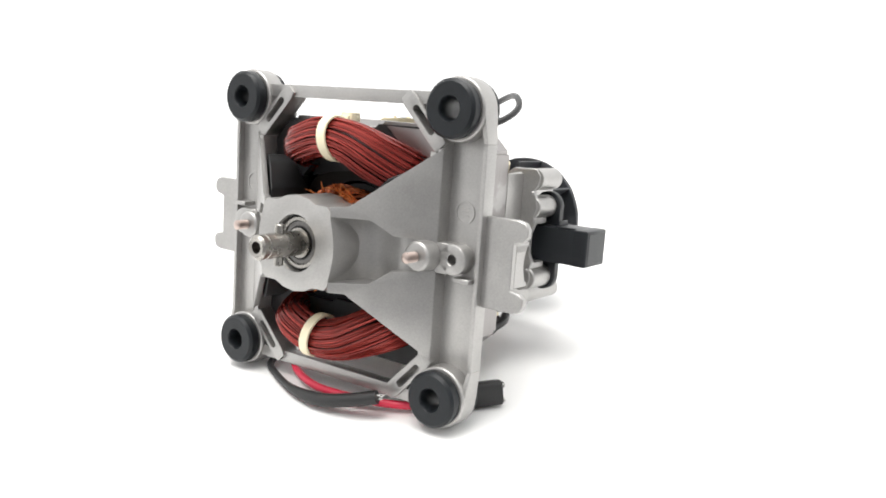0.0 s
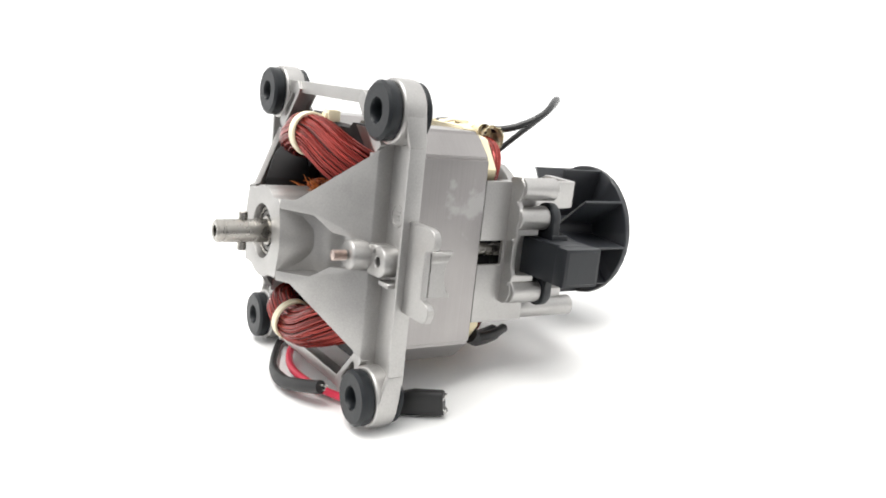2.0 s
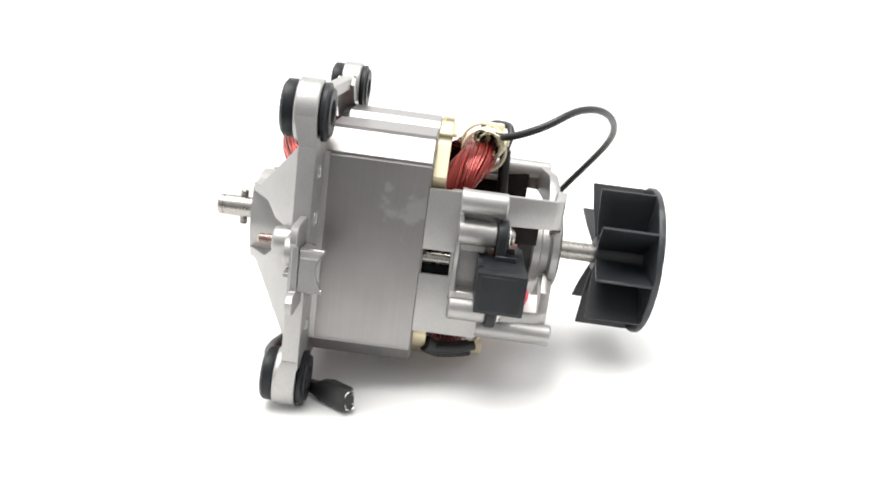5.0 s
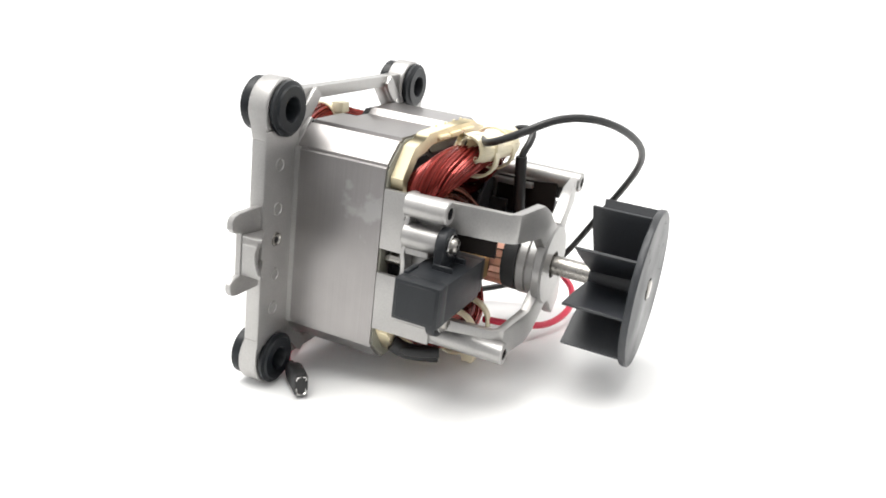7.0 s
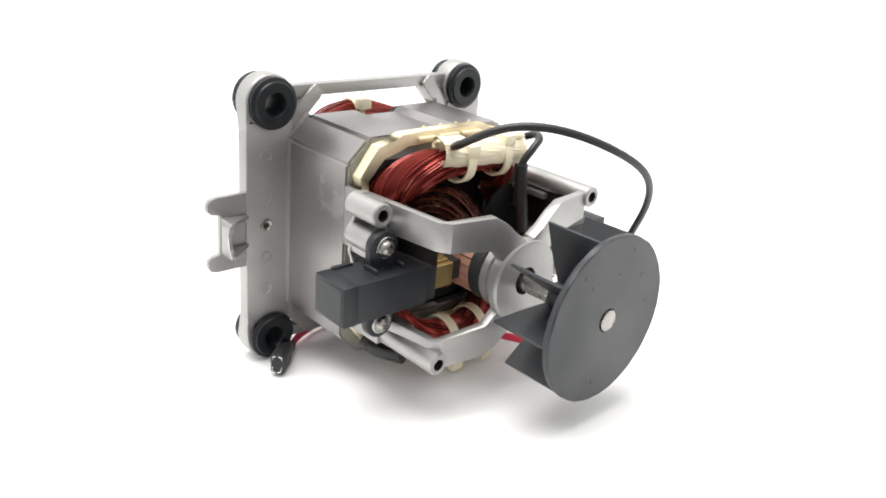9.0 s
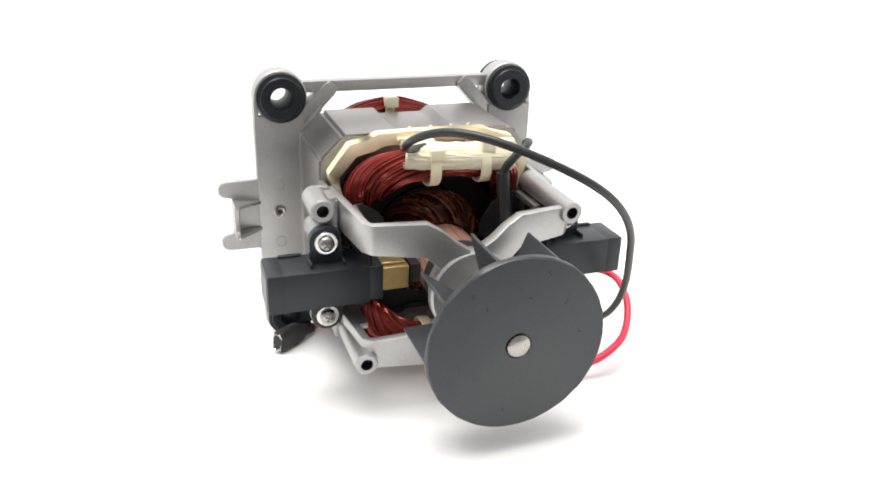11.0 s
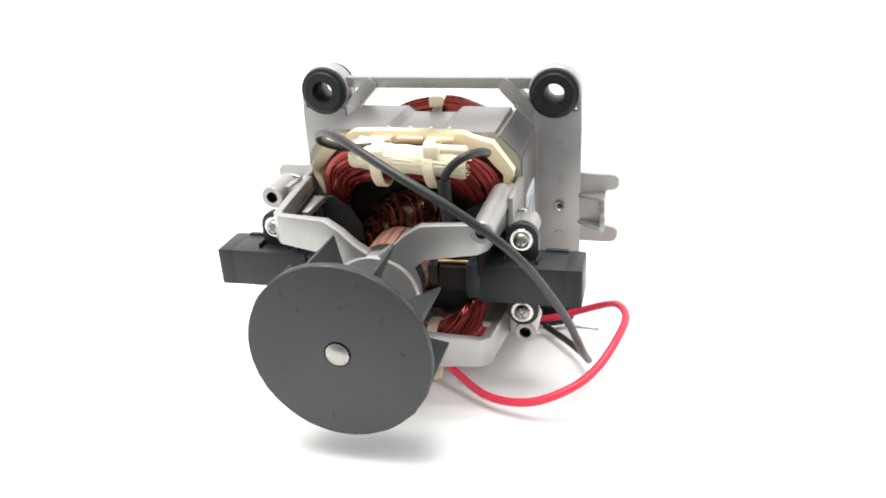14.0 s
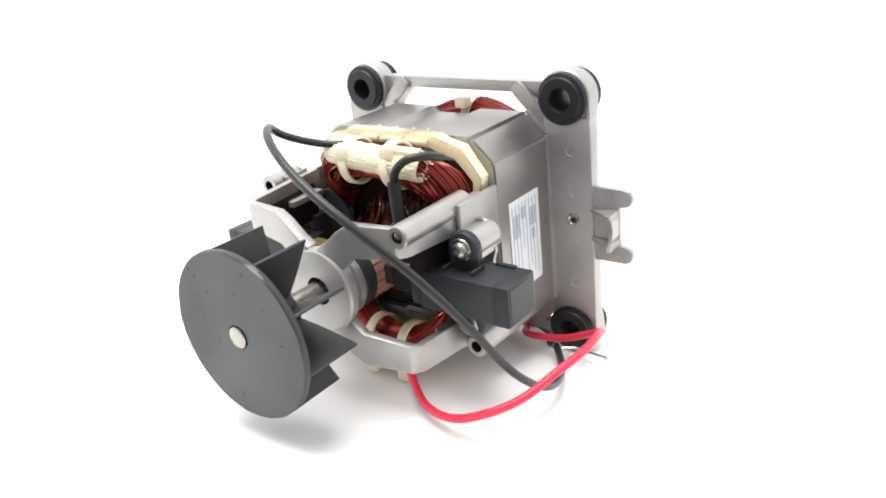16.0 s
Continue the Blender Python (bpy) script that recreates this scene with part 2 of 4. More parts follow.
def make_mounting_frame():
    bm = bmesh.new()
    for sx in SX:
        for sz in SX:
            lathe(bm, [(8.6, 2.0), (10.9, 2.0), (11.4, 2.6), (11.4, 10.0), (10.9, 10.6), (8.6, 10.6)], sx * CORNER_X, sz * CORNER_Z[sz], 40)
            # corner gusset with a long slot, and a rib behind it
            a, b = Vector((27.0, CORNER_Z[sz] + 2.2)), Vector((44.2, CORNER_Z[sz] - 15.8))
            d = (b - a).normalized()
            nn = Vector((-d.y, d.x))
            mid = (a + b) / 2 + nn * 3.1
            slot_o, slot_i = [], []
            for k in range(24):
                c, e = math.cos(2 * math.pi * (k + 0.5) / 24), math.sin(2 * math.pi * (k + 0.5) / 24)
                q = 1 / max(abs(c), abs(e))
                w = mid + d * (12.4 * c * q) + nn * (3.1 * e * q)
                slot_o.append((sx * w.x, sz * w.y))
                w = mid + nn * 0.3 + d * (5.2 * (1 if c > 0 else -1) + 1.4 * c) + nn * (1.4 * e)
                slot_i.append((sx * w.x, sz * w.y))
            ring_prism(bm, slot_o, slot_i, 2.2, 8.4)
            prism(bm, slot_o, 8.0, 10.4)
            a = b + (a - b) * 0.55
            q = [a, b, b + nn * 1.6, a + nn * 1.6]
            prism(bm, [(sx * v.x, sz * v.y) for v in q], 2.4, 11.9)
        # side rail: a channel with a raised outer lip
        box(bm, min(sx * 43.2, sx * 63.9), max(sx * 43.2, sx * 63.9), 7.8, 11.4, -43.5, 44.5)
        box(bm, min(sx * 62.4, sx * 64.1), max(sx * 62.4, sx * 64.1), 5.0, 11.2, -40, 41)
        for sz in SX:
            z0, z1 = sz * (41 if sz > 0 else 40), sz * CORNER_Z[sz]
            hexa(bm, [(sx * 62.4, 5.0, z0), (sx * 64.1, 5.0, z0), (sx * 64.1, 11.2, z0), (sx * 62.4, 11.2, z0),
                      (sx * 61.4, 2.3, z1), (sx * 63.7, 2.3, z1), (sx * 63.7, 10.5, z1), (sx * 61.4, 10.5, z1)])
        box(bm, min(sx * 43.0, sx * 45.4), max(sx * 43.0, sx * 45.4), 1.0, 13.5, -37, 37)
        # sloping web between hub and rail, above and below the pocket
        for sz in SX:
            front = [(sx * 17, web_y(17), sz * 15.5), (sx * 22, web_y(22), sz * 15.8), (sx * 47.5, 2.2, sz * 38.2), (sx * 47.5, 2.2, sz * 5.0),
                     (sx * 41, web_y(41), sz * 5.8), (sx * 35, web_y(35), sz * 6.4), (sx * 28.5, web_y(28.5), sz * 11.5), (sx * 17, web_y(17), sz * 11.8)]
            fa = [bm.verts.new(p) for p in front]
            fb = [bm.verts.new((p[0] - sx * 1.0, p[1] + 2.2, p[2])) for p in front]
            bm.faces.new(fa)
            bm.faces.new(fb[::-1])
            for i in range(8):
                j = (i + 1) % 8
                bm.faces.new((fa[i], fa[j], fb[j], fb[i]))
            # deep wall along the upper and lower edge of the pocket
            for (x0, z0), (x1, z1) in (((17, 11.8), (28.5, 11.5)), ((28.5, 11.5), (35, 6.4)), ((35, 6.4), (41, 5.8))):
                hexa(bm, [(sx * x0, web_y(x0) + 0.4, sz * z0), (sx * x1, web_y(x1) + 0.4, sz * z1), (sx * x1, web_y(x1) + 0.4, sz * (z1 + 2)), (sx * x0, web_y(x0) + 0.4, sz * (z0 + 2)),
                          (sx * x0, 2, sz * z0), (sx * x1, 2, sz * z1), (sx * x1, 2, sz * (z1 + 2)), (sx * x0, 2, sz * (z0 + 2))])
            # inner wall of the rail's channel
            hexa(bm, [(sx * 45.2, 2.3, sz * 0.5), (sx * 47.6, 2.3, sz * 0.5), (sx * 47.6, 2.3, sz * 38.0), (sx * 45.2, 2.3, sz * 38.0),
                      (sx * 45.2, 8.2, sz * 0.5), (sx * 48.2, 8.2, sz * 0.5), (sx * 48.2, 8.2, sz * 44), (sx * 45.2, 8.2, sz * 44)])
        # pocket floor, a smooth scoop
        scoop = [(16.4, -20.5), (17.1, -20.0), (17.5, -15.5), (18.0, -11.4), (18.9, -7.8), (20.3, -5.2), (22.3, -3.4), (25, -2.2), (29, -2.0), (34, -2.6), (38, -3.0), (41, -1.9), (44, 0.9), (46, 1.6), (46, 3.4), (16.4, -2.5)]
        lo_face = [bm.verts.new((sx * x, y, -12.6)) for x, y in scoop]
        hi_face = [bm.verts.new((sx * x, y, 12.6)) for x, y in scoop]
        bm.faces.new(lo_face)
        bm.faces.new(hi_face[::-1])
        for i in range(len(scoop)):
            bm.faces.new((lo_face[i - 1], lo_face[i], hi_face[i], hi_face[i - 1]))
        # stud boss
        lathe(bm, [(0, -5.2), (4.6, -5.2), (5.4, -4.5), (6.1, 8), (0, 8)], sx * 44, 0.3, 32, False)
    for sz in SX:
        bar_z = CORNER_Z[sz]
        box(bm, -43, 43, 3.4, 8.6, min(sz * (bar_z + 1.0), sz * (bar_z + 5.8)), max(sz * (bar_z + 1.0), sz * (bar_z + 5.8)))
    soften(bm, 0.45)
    hub = bmesh.new()
    bar = [(16.9, -15.2), (17.2, -11.5), (18.3, -7.5), (19.3, -3.0), (19.3, 3.0), (18.3, 7.5), (17.2, 11.5), (16.9, 15.2), (9.5, 15.3), (5.5, 17.2), (0, 18.0), (-5.5, 17.2), (-9.5, 15.3), (-16.9, 15.2), (-17.2, 11.5), (-18.3, 7.5), (-19.3, 3.0), (-19.3, -3.0), (-18.3, -7.5), (-17.2, -11.5), (-16.9, -15.2), (-9.5, -15.3), (-5.5, -17.2), (0, -18.0), (5.5, -17.2), (9.5, -15.3)]
    rim, bore = [], []
    for k in range(56):
        c, e = math.cos(2 * math.pi * k / 56), math.sin(2 * math.pi * k / 56)
        reach = 0
        for (x0, z0), (x1, z1) in zip(bar, bar[1:] + bar[:1]):
            det = c * (z0 - z1) - e * (x0 - x1)
            if abs(det) > 1e-9:
                r = (x0 * (z0 - z1) - z0 * (x0 - x1)) / det
                u = (c * z0 - e * x0) / det
                if r > 0 and -1e-6 <= u <= 1 + 1e-6:
                    reach = max(reach, r)
        rim.append((c * reach, e * reach))
        bore.append((c * 10.6, e * 10.6))
    ring_prism(hub, rim, bore, -20.9, -3)
    soften(hub, 0.5, 2, 40, 16.0)
    tmp = bpy.data.meshes.new("hub")
    hub.to_mesh(tmp)
    hub.free()
    bm.from_mesh(tmp)
    frame_ob = part("mounting_frame", bm, ALU, motor, "grey cast aluminium mounting frame with four corner eyes")

    for sx in SX:
        bm = bmesh.new()
        prof = [(1.0, -11.2)]
        for k in range(9):
            prof += [(1.55, -11.0 + k * 0.6), (1.95, -10.75 + k * 0.6), (1.95, -10.6 + k * 0.6)]
        lathe(bm, [(0, -11.2)] + prof + [(0, -5.4)], sx * 44, 0.3, 20, False)
        part("stud", bm, STUD, frame_ob, "short coppery threaded stud")
        # earth lug with a hole beside the stud
        bm = bmesh.new()
        lathe(bm, [(1.9, 1.6), (5.2, 1.6), (5.6, 2.0), (5.6, 8.5), (1.9, 8.5)], sx * 54.6, 0, 32)
        box(bm, min(sx * 47.7, sx * 53), max(sx * 47.7, sx * 53), 1.6, 8.4, 2.2, 5.5)
        box(bm, min(sx * 47.7, sx * 53), max(sx * 47.7, sx * 53), 1.6, 8.4, -5.5, -2.2)
        box(bm, min(sx * 55, sx * 61.8), max(sx * 55, sx * 61.8), 2.5, 8.4, *sorted((-sx * 8.0, -sx * 6.3)))
        soften(bm, 0.25, 1)
        part("lug", bm, ALU, frame_ob, "small cast lug with a round hole")
        # ear with a notched edge and a channel behind
        bm = bmesh.new()
        ear = [(62, 16.4), (77, 16.4), (79.6, 15.6), (80.9, 13.6), (80.9, 10.9), (79.3, 9.2), (75.5, 8.4), (75.5, -8.2), (79.3, -9), (80.9, -10.6), (80.9, -13.2), (79.6, -15.3), (77, -16), (62, -16)]
        prism(bm, [(sx * x, z) for x, z in ear], 7.8, 10.4)
        for sz in SX:
            hexa(bm, [(sx * 63, 10.8, sz * 7.0), (sx * 75.2, 10.8, sz * 8.0), (sx * 75.2, 19.5, sz * 8.0), (sx * 63, 11.5, sz * 7.0),
                      (sx * 63, 10.8, sz * 5.4), (sx * 75.2, 10.8, sz * 6.4), (sx * 75.2, 19.5, sz * 6.4), (sx * 63, 11.5, sz * 5.4)])
        for k in range(8):
            z0, z1 = -8 + 2 * k, -6 + 2 * k
            d0, d1 = 16.6 + 2.9 * (z0 / 8) ** 2, 16.6 + 2.9 * (z1 / 8) ** 2
            hexa(bm, [(sx * 73.2, 10.6, z0), (sx * 75.3, 10.6, z0), (sx * 75.3, d0, z0), (sx * 73.2, d0, z0),
                      (sx * 73.2, 10.6, z1), (sx * 75.3, 10.6, z1), (sx * 75.3, d1, z1), (sx * 73.2, d1, z1)])
        bmesh.ops.remove_doubles(bm, verts=bm.verts, dist=0.01)
        soften(bm, 0.3, 1, 50)
        part("ear", bm, ALU, frame_ob, "notched cast mounting ear")
        # ejector marks on the back, the lug's hole, and a raised ring mark on the front
        for z in (31.0, 13.6, -13.5, -28):
            bm = bmesh.new()
            lathe(bm, [(2.7, 11.3), (2.65, 11.9), (2.2, 11.95), (2.0, 11.5), (0, 11.45)], sx * 55.0, z, 24, False)
            part("ejector_mark", bm, ALU, frame_ob)
        bm = bmesh.new()
        lathe(bm, [(2.9, 11.2), (2.8, 12.0), (2.2, 12.1), (1.7, 11.5), (1.5, 11.42), (0, 11.42)], sx * 55.0, 1.2, 24, False)
        hole = part("lug_hole", bm, BRIGHT, frame_ob, "small countersunk hole through the rail")
        # black disc, painted as the shaded depth of the hole
        bm = bmesh.new()
        lathe(bm, [(0, 11.43), (1.3, 11.43), (1.3, 11.47), (0, 11.47)], sx * 55.0, 0.9, 16, False)
        part("bore", bm, DARK, hole)
        bm = bmesh.new()
        lathe(bm, [(4.1, 7.9), (4.1, 7.4), (3.6, 7.4), (3.6, 7.9)], sx * 55, 16.5, 28)
        for dz, w in ((1.4, 1.9), (0.1, 1.2), (-1.2, 1.6)):
            tube(bm, [Vector((sx * 55 - w, 7.7, 16.5 + dz)), Vector((sx * 55 + w, 7.7, 16.5 + dz))], 0.25, 6)
        part("cast_mark", bm, ALU, frame_ob)
    return frame_ob


make_mounting_frame()


def make_grommets():
    bm = bmesh.new()
    lathe(bm, [(4.0, -2.2), (4.5, -3.0), (9.2, -3.0), (10.3, -2.0), (10.4, 1.0), (9.9, 1.9), (8.4, 1.9), (8.4, 10.7), (9.9, 10.7), (10.5, 11.5),
               (10.5, 12.8), (9.0, 13.4), (8.6, 14.2), (4.9, 14.2), (4.5, 13.6), (4.5, 6), (4.0, 5)], 0, 0, 48)
    me = mesh_of("grommet", bm, RUBBER)
    for sx in SX:
        for sz in SX:
            part("grommet", me, None, motor, "black rubber grommet with a round hole", shift(sx * CORNER_X, 0, sz * CORNER_Z[sz]))


make_grommets()


# -- shaft, bearings --
def make_shaft():
    bm = bmesh.new()
    lathe(bm, [(0, -33), (2.2, -33), (2.2, -39.2), (3.6, -39.4), (4.5, -38.6), (4.5, -37.0), (4.3, -36.8), (4.3, -36.0), (4.6, -35.8), (4.6, 16), (4.0, 16),
               (4.0, 147.4), (3.5, 147.7), (0, 147.7)], 0, 0, 36, False)
    shaft = part("shaft", bm, BRIGHT, motor, "bright steel shaft with a drilled front end")
    bm = bmesh.new()
    path = [Vector((0.0, -28.5, -7.6)), Vector((0.0, -28.5, -7.3)), Vector((0, -28.5, 7.3)), Vector((0, -28.5, 7.6))]
    tube(bm, path, 1.7, 16, True, [1.4, 1.7, 1.7, 1.4])
    part("cross_pin", bm, BRIGHT, shaft, "steel drive pin through the shaft")
    bm = bmesh.new()
    lathe(bm, [(8.3, -18.6), (9.5, -18.6), (9.5, -13), (8.3, -13)], 0, 0, 48)
    lathe(bm, [(4.62, -19.0), (5.6, -19.0), (5.6, -13), (4.62, -13)], 0, 0, 40)
    bearing = part("front_bearing", bm, BRIGHT, motor, "steel ball bearing round the shaft")
    bm = bmesh.new()
    lathe(bm, [(5.6, -17.6), (6.4, -17.6), (6.4, -14), (5.6, -14)], 0, 0, 40)
    lathe(bm, [(7.9, -17.4), (8.3, -17.4), (8.3, -14), (7.9, -14)], 0, 0, 40)
    lathe(bm, [(9.5, -17.2), (10.55, -17.2), (10.55, -13), (9.5, -13)], 0, 0, 40)
    part("seal", bm, DARK, bearing, "black bearing seal")
    bm = bmesh.new()
    lathe(bm, [(6.4, -18.2), (7.9, -18.2), (7.9, -14), (6.4, -14)], 0, 0, 40)
    part("shield", bm, RECESS, bearing, "dull grey bearing shield")


make_shaft()


# -- stator --
HALF = [(45.0, 0.0), (45.0, 36.0), (44.0, 36.5), (44.1, 37.6), (36.2, 45.2), (34.6, 44.8), (34.0, 46.2), (12.6, 46.2), (9.4, 43.6), (0.0, 43.6)]


def outline(scale=1.0):
    q = HALF + [(-x, z) for x, z in HALF[-2::-1]]
    q = q + [(x, -z) for x, z in q[-2:0:-1]]
    return [(x * scale, z * scale) for x, z in q]


def make_stator():
    bm = bmesh.new()
    out = outline()
    ring_prism(bm, out, [(x * 0.78, z * 0.78) for x, z in out], 11.8, 51.2)
    core = part("stator_core", bm, STEEL, motor, "laminated steel stator with a brushed grey shell")
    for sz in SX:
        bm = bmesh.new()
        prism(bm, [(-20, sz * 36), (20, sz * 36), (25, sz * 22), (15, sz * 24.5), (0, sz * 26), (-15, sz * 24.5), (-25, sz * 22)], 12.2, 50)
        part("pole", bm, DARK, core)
    bm = bmesh.new()
    ring_prism(bm, outline(0.98), outline(0.84), 51.25, 51.9)
    part("end_insulation", bm, PAPER, core, "grey-green insulating sheet on the stator end")
    bm = bmesh.new()
    ring_prism(bm, outline(0.975), outline(0.6), 8.6, 11.75)
    part("end_insulation", bm, DARK, core, "black insulating sheet on the stator end")
    bm = bmesh.new()
    prism(bm, [(17, 44.6), (33.5, 44.2), (40.8, 35.5), (37.0, 32.0), (27, 36.0)], 7.6, 8.4)
    part("end_tab", bm, STEEL, core, "small grey sheet tab at the stator front")
    # ring added to block light through the gap round the armature
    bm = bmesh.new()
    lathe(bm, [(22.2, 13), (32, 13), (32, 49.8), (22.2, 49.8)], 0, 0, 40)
    part("gap_blocker", bm, BROWN, core)
    # black tube added so the inside of the steel core reads as shade
    bm = bmesh.new()
    ring_prism(bm, outline(0.779), outline(0.73), 12.0, 51.0)
    part("bore_darkener", bm, DARK, core, "black tube added to darken the inside of the stator")
    # locating peg under the core
    bm = bmesh.new()
    rod(bm, 1.3, 11, 19.5, 36, -43.2, 16)
    part("peg", bm, ALU, core)
    # rating sticker on one flank
    bm = bmesh.new()
    box(bm, -45.35, -45.02, 22.6, 44.6, -21.2, 18)
    sticker = part("rating_label", bm, STICKER, core, "bluish white rating label with dark printed lines")
    bm = bmesh.new()
    for k in range(8):
        y = 25.0 + k * 2.5
        wide = (15.5, 15, 13, 15.5, 9, 14, 15, 12)[k]
        box(bm, -45.42, -45.3, y, y + 0.45, 16 - wide * 2.2, 16)
    for y0, y1, z0, z1 in ((25.8, 30.8, 4, 12), (26.8, 29.3, -2, 2.5), (32.8, 36.8, 9, 14), (37.8, 42.8, 2, 12)):
        for k in range(4):
            box(bm, -45.42, -45.3, y0 + (y1 - y0) * k / 4, y0 + (y1 - y0) * (k + 0.55) / 4, z0, z1)
    tagged(part("printed_line", bm, INK, sticker), kind="stuff")


make_stator()


# -- bobbins --
def make_coil_shade_flaps():
    for sx in SX:
        for sz in SX:
            # black sheet added where the lower coil end falls into shade
            bm = bmesh.new()
            prism(bm, [(sx * x, sz * z) for x, z in ((36.5, 3), (36.5, 21), (31, 22.5), (24, 17.5), (19.5, 10), (18.5, 3))], 63.5, 65.2)
            soften(bm, 0.3, 1, 40)
            part("coil_shade_flap", bm, DARK, motor, "black flap added to darken the coil end")


make_coil_shade_flaps()


def make_coil_formers():
    """Black blocks behind the sloping webs, one at each corner of the hub."""
    for sx in SX:
        for sz in SX:
            bm = bmesh.new()
            out = [(23.5, 13.5), (23.5, 17.5), (30.5, 26.4), (36.0, 29.5), (40.0, 29.5), (40.0, 13.5)]
            fore = [bm.verts.new((sx * x, web_y(x) + 4.2, sz * z)) for x, z in out]
            back = [bm.verts.new((sx * x, 8.4, sz * z)) for x, z in out]
            bm.faces.new(fore)
            bm.faces.new(back[::-1])
            for i in range(6):
                bm.faces.new((fore[i - 1], fore[i], back[i], back[i - 1]))
            soften(bm, 0.4, 1, 30)
            part("coil_former", bm, DARK, motor, "black moulded block beside the front coil")


make_coil_formers()


def make_bobbins():
    arch = [(38.2, 20), (41.6, 27.5), (42.4, 32.6), (34.2, 43.7), (26.3, 45.6), (22.4, 47.4), (9, 47.7)]
    inner = [(36.2, 20), (37.6, 27), (38.0, 30.6), (30.9, 38.8), (23.6, 40.4), (19.9, 42.2), (9, 42.6)]
    arch = arch + [(-x, z) for x, z in arch[::-1]]
    inner = inner + [(-x, z) for x, z in inner[::-1]]
    for y0, y1 in ((51.95, 57.2),):
        for sz in SX:
            bm = bmesh.new()
            o = [(x, sz * z * (1 if sz > 0 else 0.95)) for x, z in arch]
            i = [(x, sz * z * (1 if sz > 0 else 0.95)) for x, z in inner]
            for k in range(len(o) - 1):
                a, b, c, d = o[k], o[k + 1], i[k + 1], i[k]
                hexa(bm, [(a[0], y0, a[1]), (b[0], y0, b[1]), (c[0], y0, c[1]), (d[0], y0, d[1]),
                          (a[0], y1, a[1]), (b[0], y1, b[1]), (c[0], y1, c[1]), (d[0], y1, d[1])])
            bmesh.ops.remove_doubles(bm, verts=bm.verts, dist=0.01)
            # ribs and small teeth on the rim
            for x in (-17, -9.5, -1, 8):
                box(bm, x, x + 1.2, y0 + 0.5, y0 + 1.6, min(sz * 46, sz * 48.6), max(sz * 46, sz * 48.6))
            for x0, x1 in ((-19, -8), (-6.5, 4), (6, 15)):
                box(bm, x0, x1, y1 - 0.6, y1 + 1.8, min(sz * 44.0, sz * 45.6), max(sz * 44.0, sz * 45.6))
            for sx in SX:
                box(bm, min(sx * 34.8, sx * 37), max(sx * 34.8, sx * 37), y0, y1 - 1, min(sz * 12, sz * 21), max(sz * 12, sz * 21))
            soften(bm, 0.5, 2, 40)
            part("bobbin", bm, CREAM, motor, "cream moulded nylon bobbin flange")


make_bobbins()


# -- windings --
def winding(name, stations, sz, strands, seed, label, swirl=0.0):
    """A bundle of enamelled wires that follows stations of (x, y, z, radius across, radius up)."""
    rng = random.Random(seed)
    pts = [Vector((s[0], s[1], sz * s[2])) for s in stations]
    path = spline(pts, 5)
    ra = [v.x for v in spline([Vector((s[3], 0, 0)) for s in stations], 5)]
    rb = [v.x for v in spline([Vector((s[4], 0, 0)) for s in stations], 5)]
    n = len(path)
    frames = []
    for i in range(n):
        t = (path[min(i + 1, n - 1)] - path[max(i - 1, 0)]).normalized()
        up = Vector((0, 0, sz)) - t * t.z * sz
        up.normalize()
        frames.append((up, t.cross(up)))
    # dark tube stands in for the inner wires and paints the shaded gaps
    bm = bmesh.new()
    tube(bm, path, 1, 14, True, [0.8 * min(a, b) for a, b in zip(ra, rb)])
    core = part(name, bm, ENAMELSHADE, motor, label)
    bm = bmesh.new()
    for k in range(strands):
        a0 = 2 * math.pi * k / strands + rng.uniform(-0.05, 0.05)
        twist, ph, rr = rng.uniform(-0.1, 0.1), rng.uniform(0, 6.28), rng.uniform(0.87, 1.04)
        wob, lift = rng.uniform(0.01, 0.05), rng.uniform(-0.03, 0.04)
        line = []
        for i in range(n):
            s = i / (n - 1)
            a = a0 + twist * (s - 0.5) * 2 + swirl * math.sin(math.pi * s) + wob * math.sin(9 * s + ph)
            q = rr + lift * math.sin(6 * s + ph * 2)
            up, side = frames[i]
            line.append(path[i] + q * (ra[i] * math.cos(a) * side + rb[i] * math.sin(a) * up))
        tube(bm, line, 0.35, 5, False)
    for k in range(5):
        a = rng.uniform(0, 6.28)
        w = rng.uniform(1.02, 1.07)
        line = []
        for i in range(n):
            b = a + 0.01 * i + swirl * math.sin(math.pi * i / (n - 1))
            line.append(path[i] + (w + 0.03 * math.sin(i * 0.9 + k)) * (ra[i] * math.cos(b) * frames[i][1] + rb[i] * math.sin(b) * frames[i][0]))
        tube(bm, line, 0.38, 5, False)
    tagged(part("enamelled_wire", bm, ENAMEL, core, "glossy dark red enamelled copper wire", fix=False), kind="stuff")
    return core


FRONT = [(-27, 17, 29, 5, 6), (-24.5, 6, 33.5, 6, 6.6), (-17, -2.2, 35.6, 6.8, 6.8), (-3, -4.3, 39.0, 6.6, 7.0), (10, -3.8, 37.4, 7, 7.6), (22, -1, 32.4, 7, 8.4), (31, 5, 28.5, 6, 8.2), (35, 15, 27, 5, 7)]
REAR = [(33, 51, 15, 4, 6), (31.3, 56.3, 22.0, 5, 6.8), (27, 61.7, 29.8, 6.1, 7.4), (18.5, 67, 36, 6.8, 6.6), (5, 69.3, 38.7, 6.8, 5.6),
        (-8, 69.3, 38.7, 6.8, 5.6), (-18.5, 67, 36, 6.8, 6.6), (-28, 62, 29.8, 6.2, 7.4), (-32.5, 56.5, 22.0, 5, 6.8), (-34, 51, 15, 4, 6)]


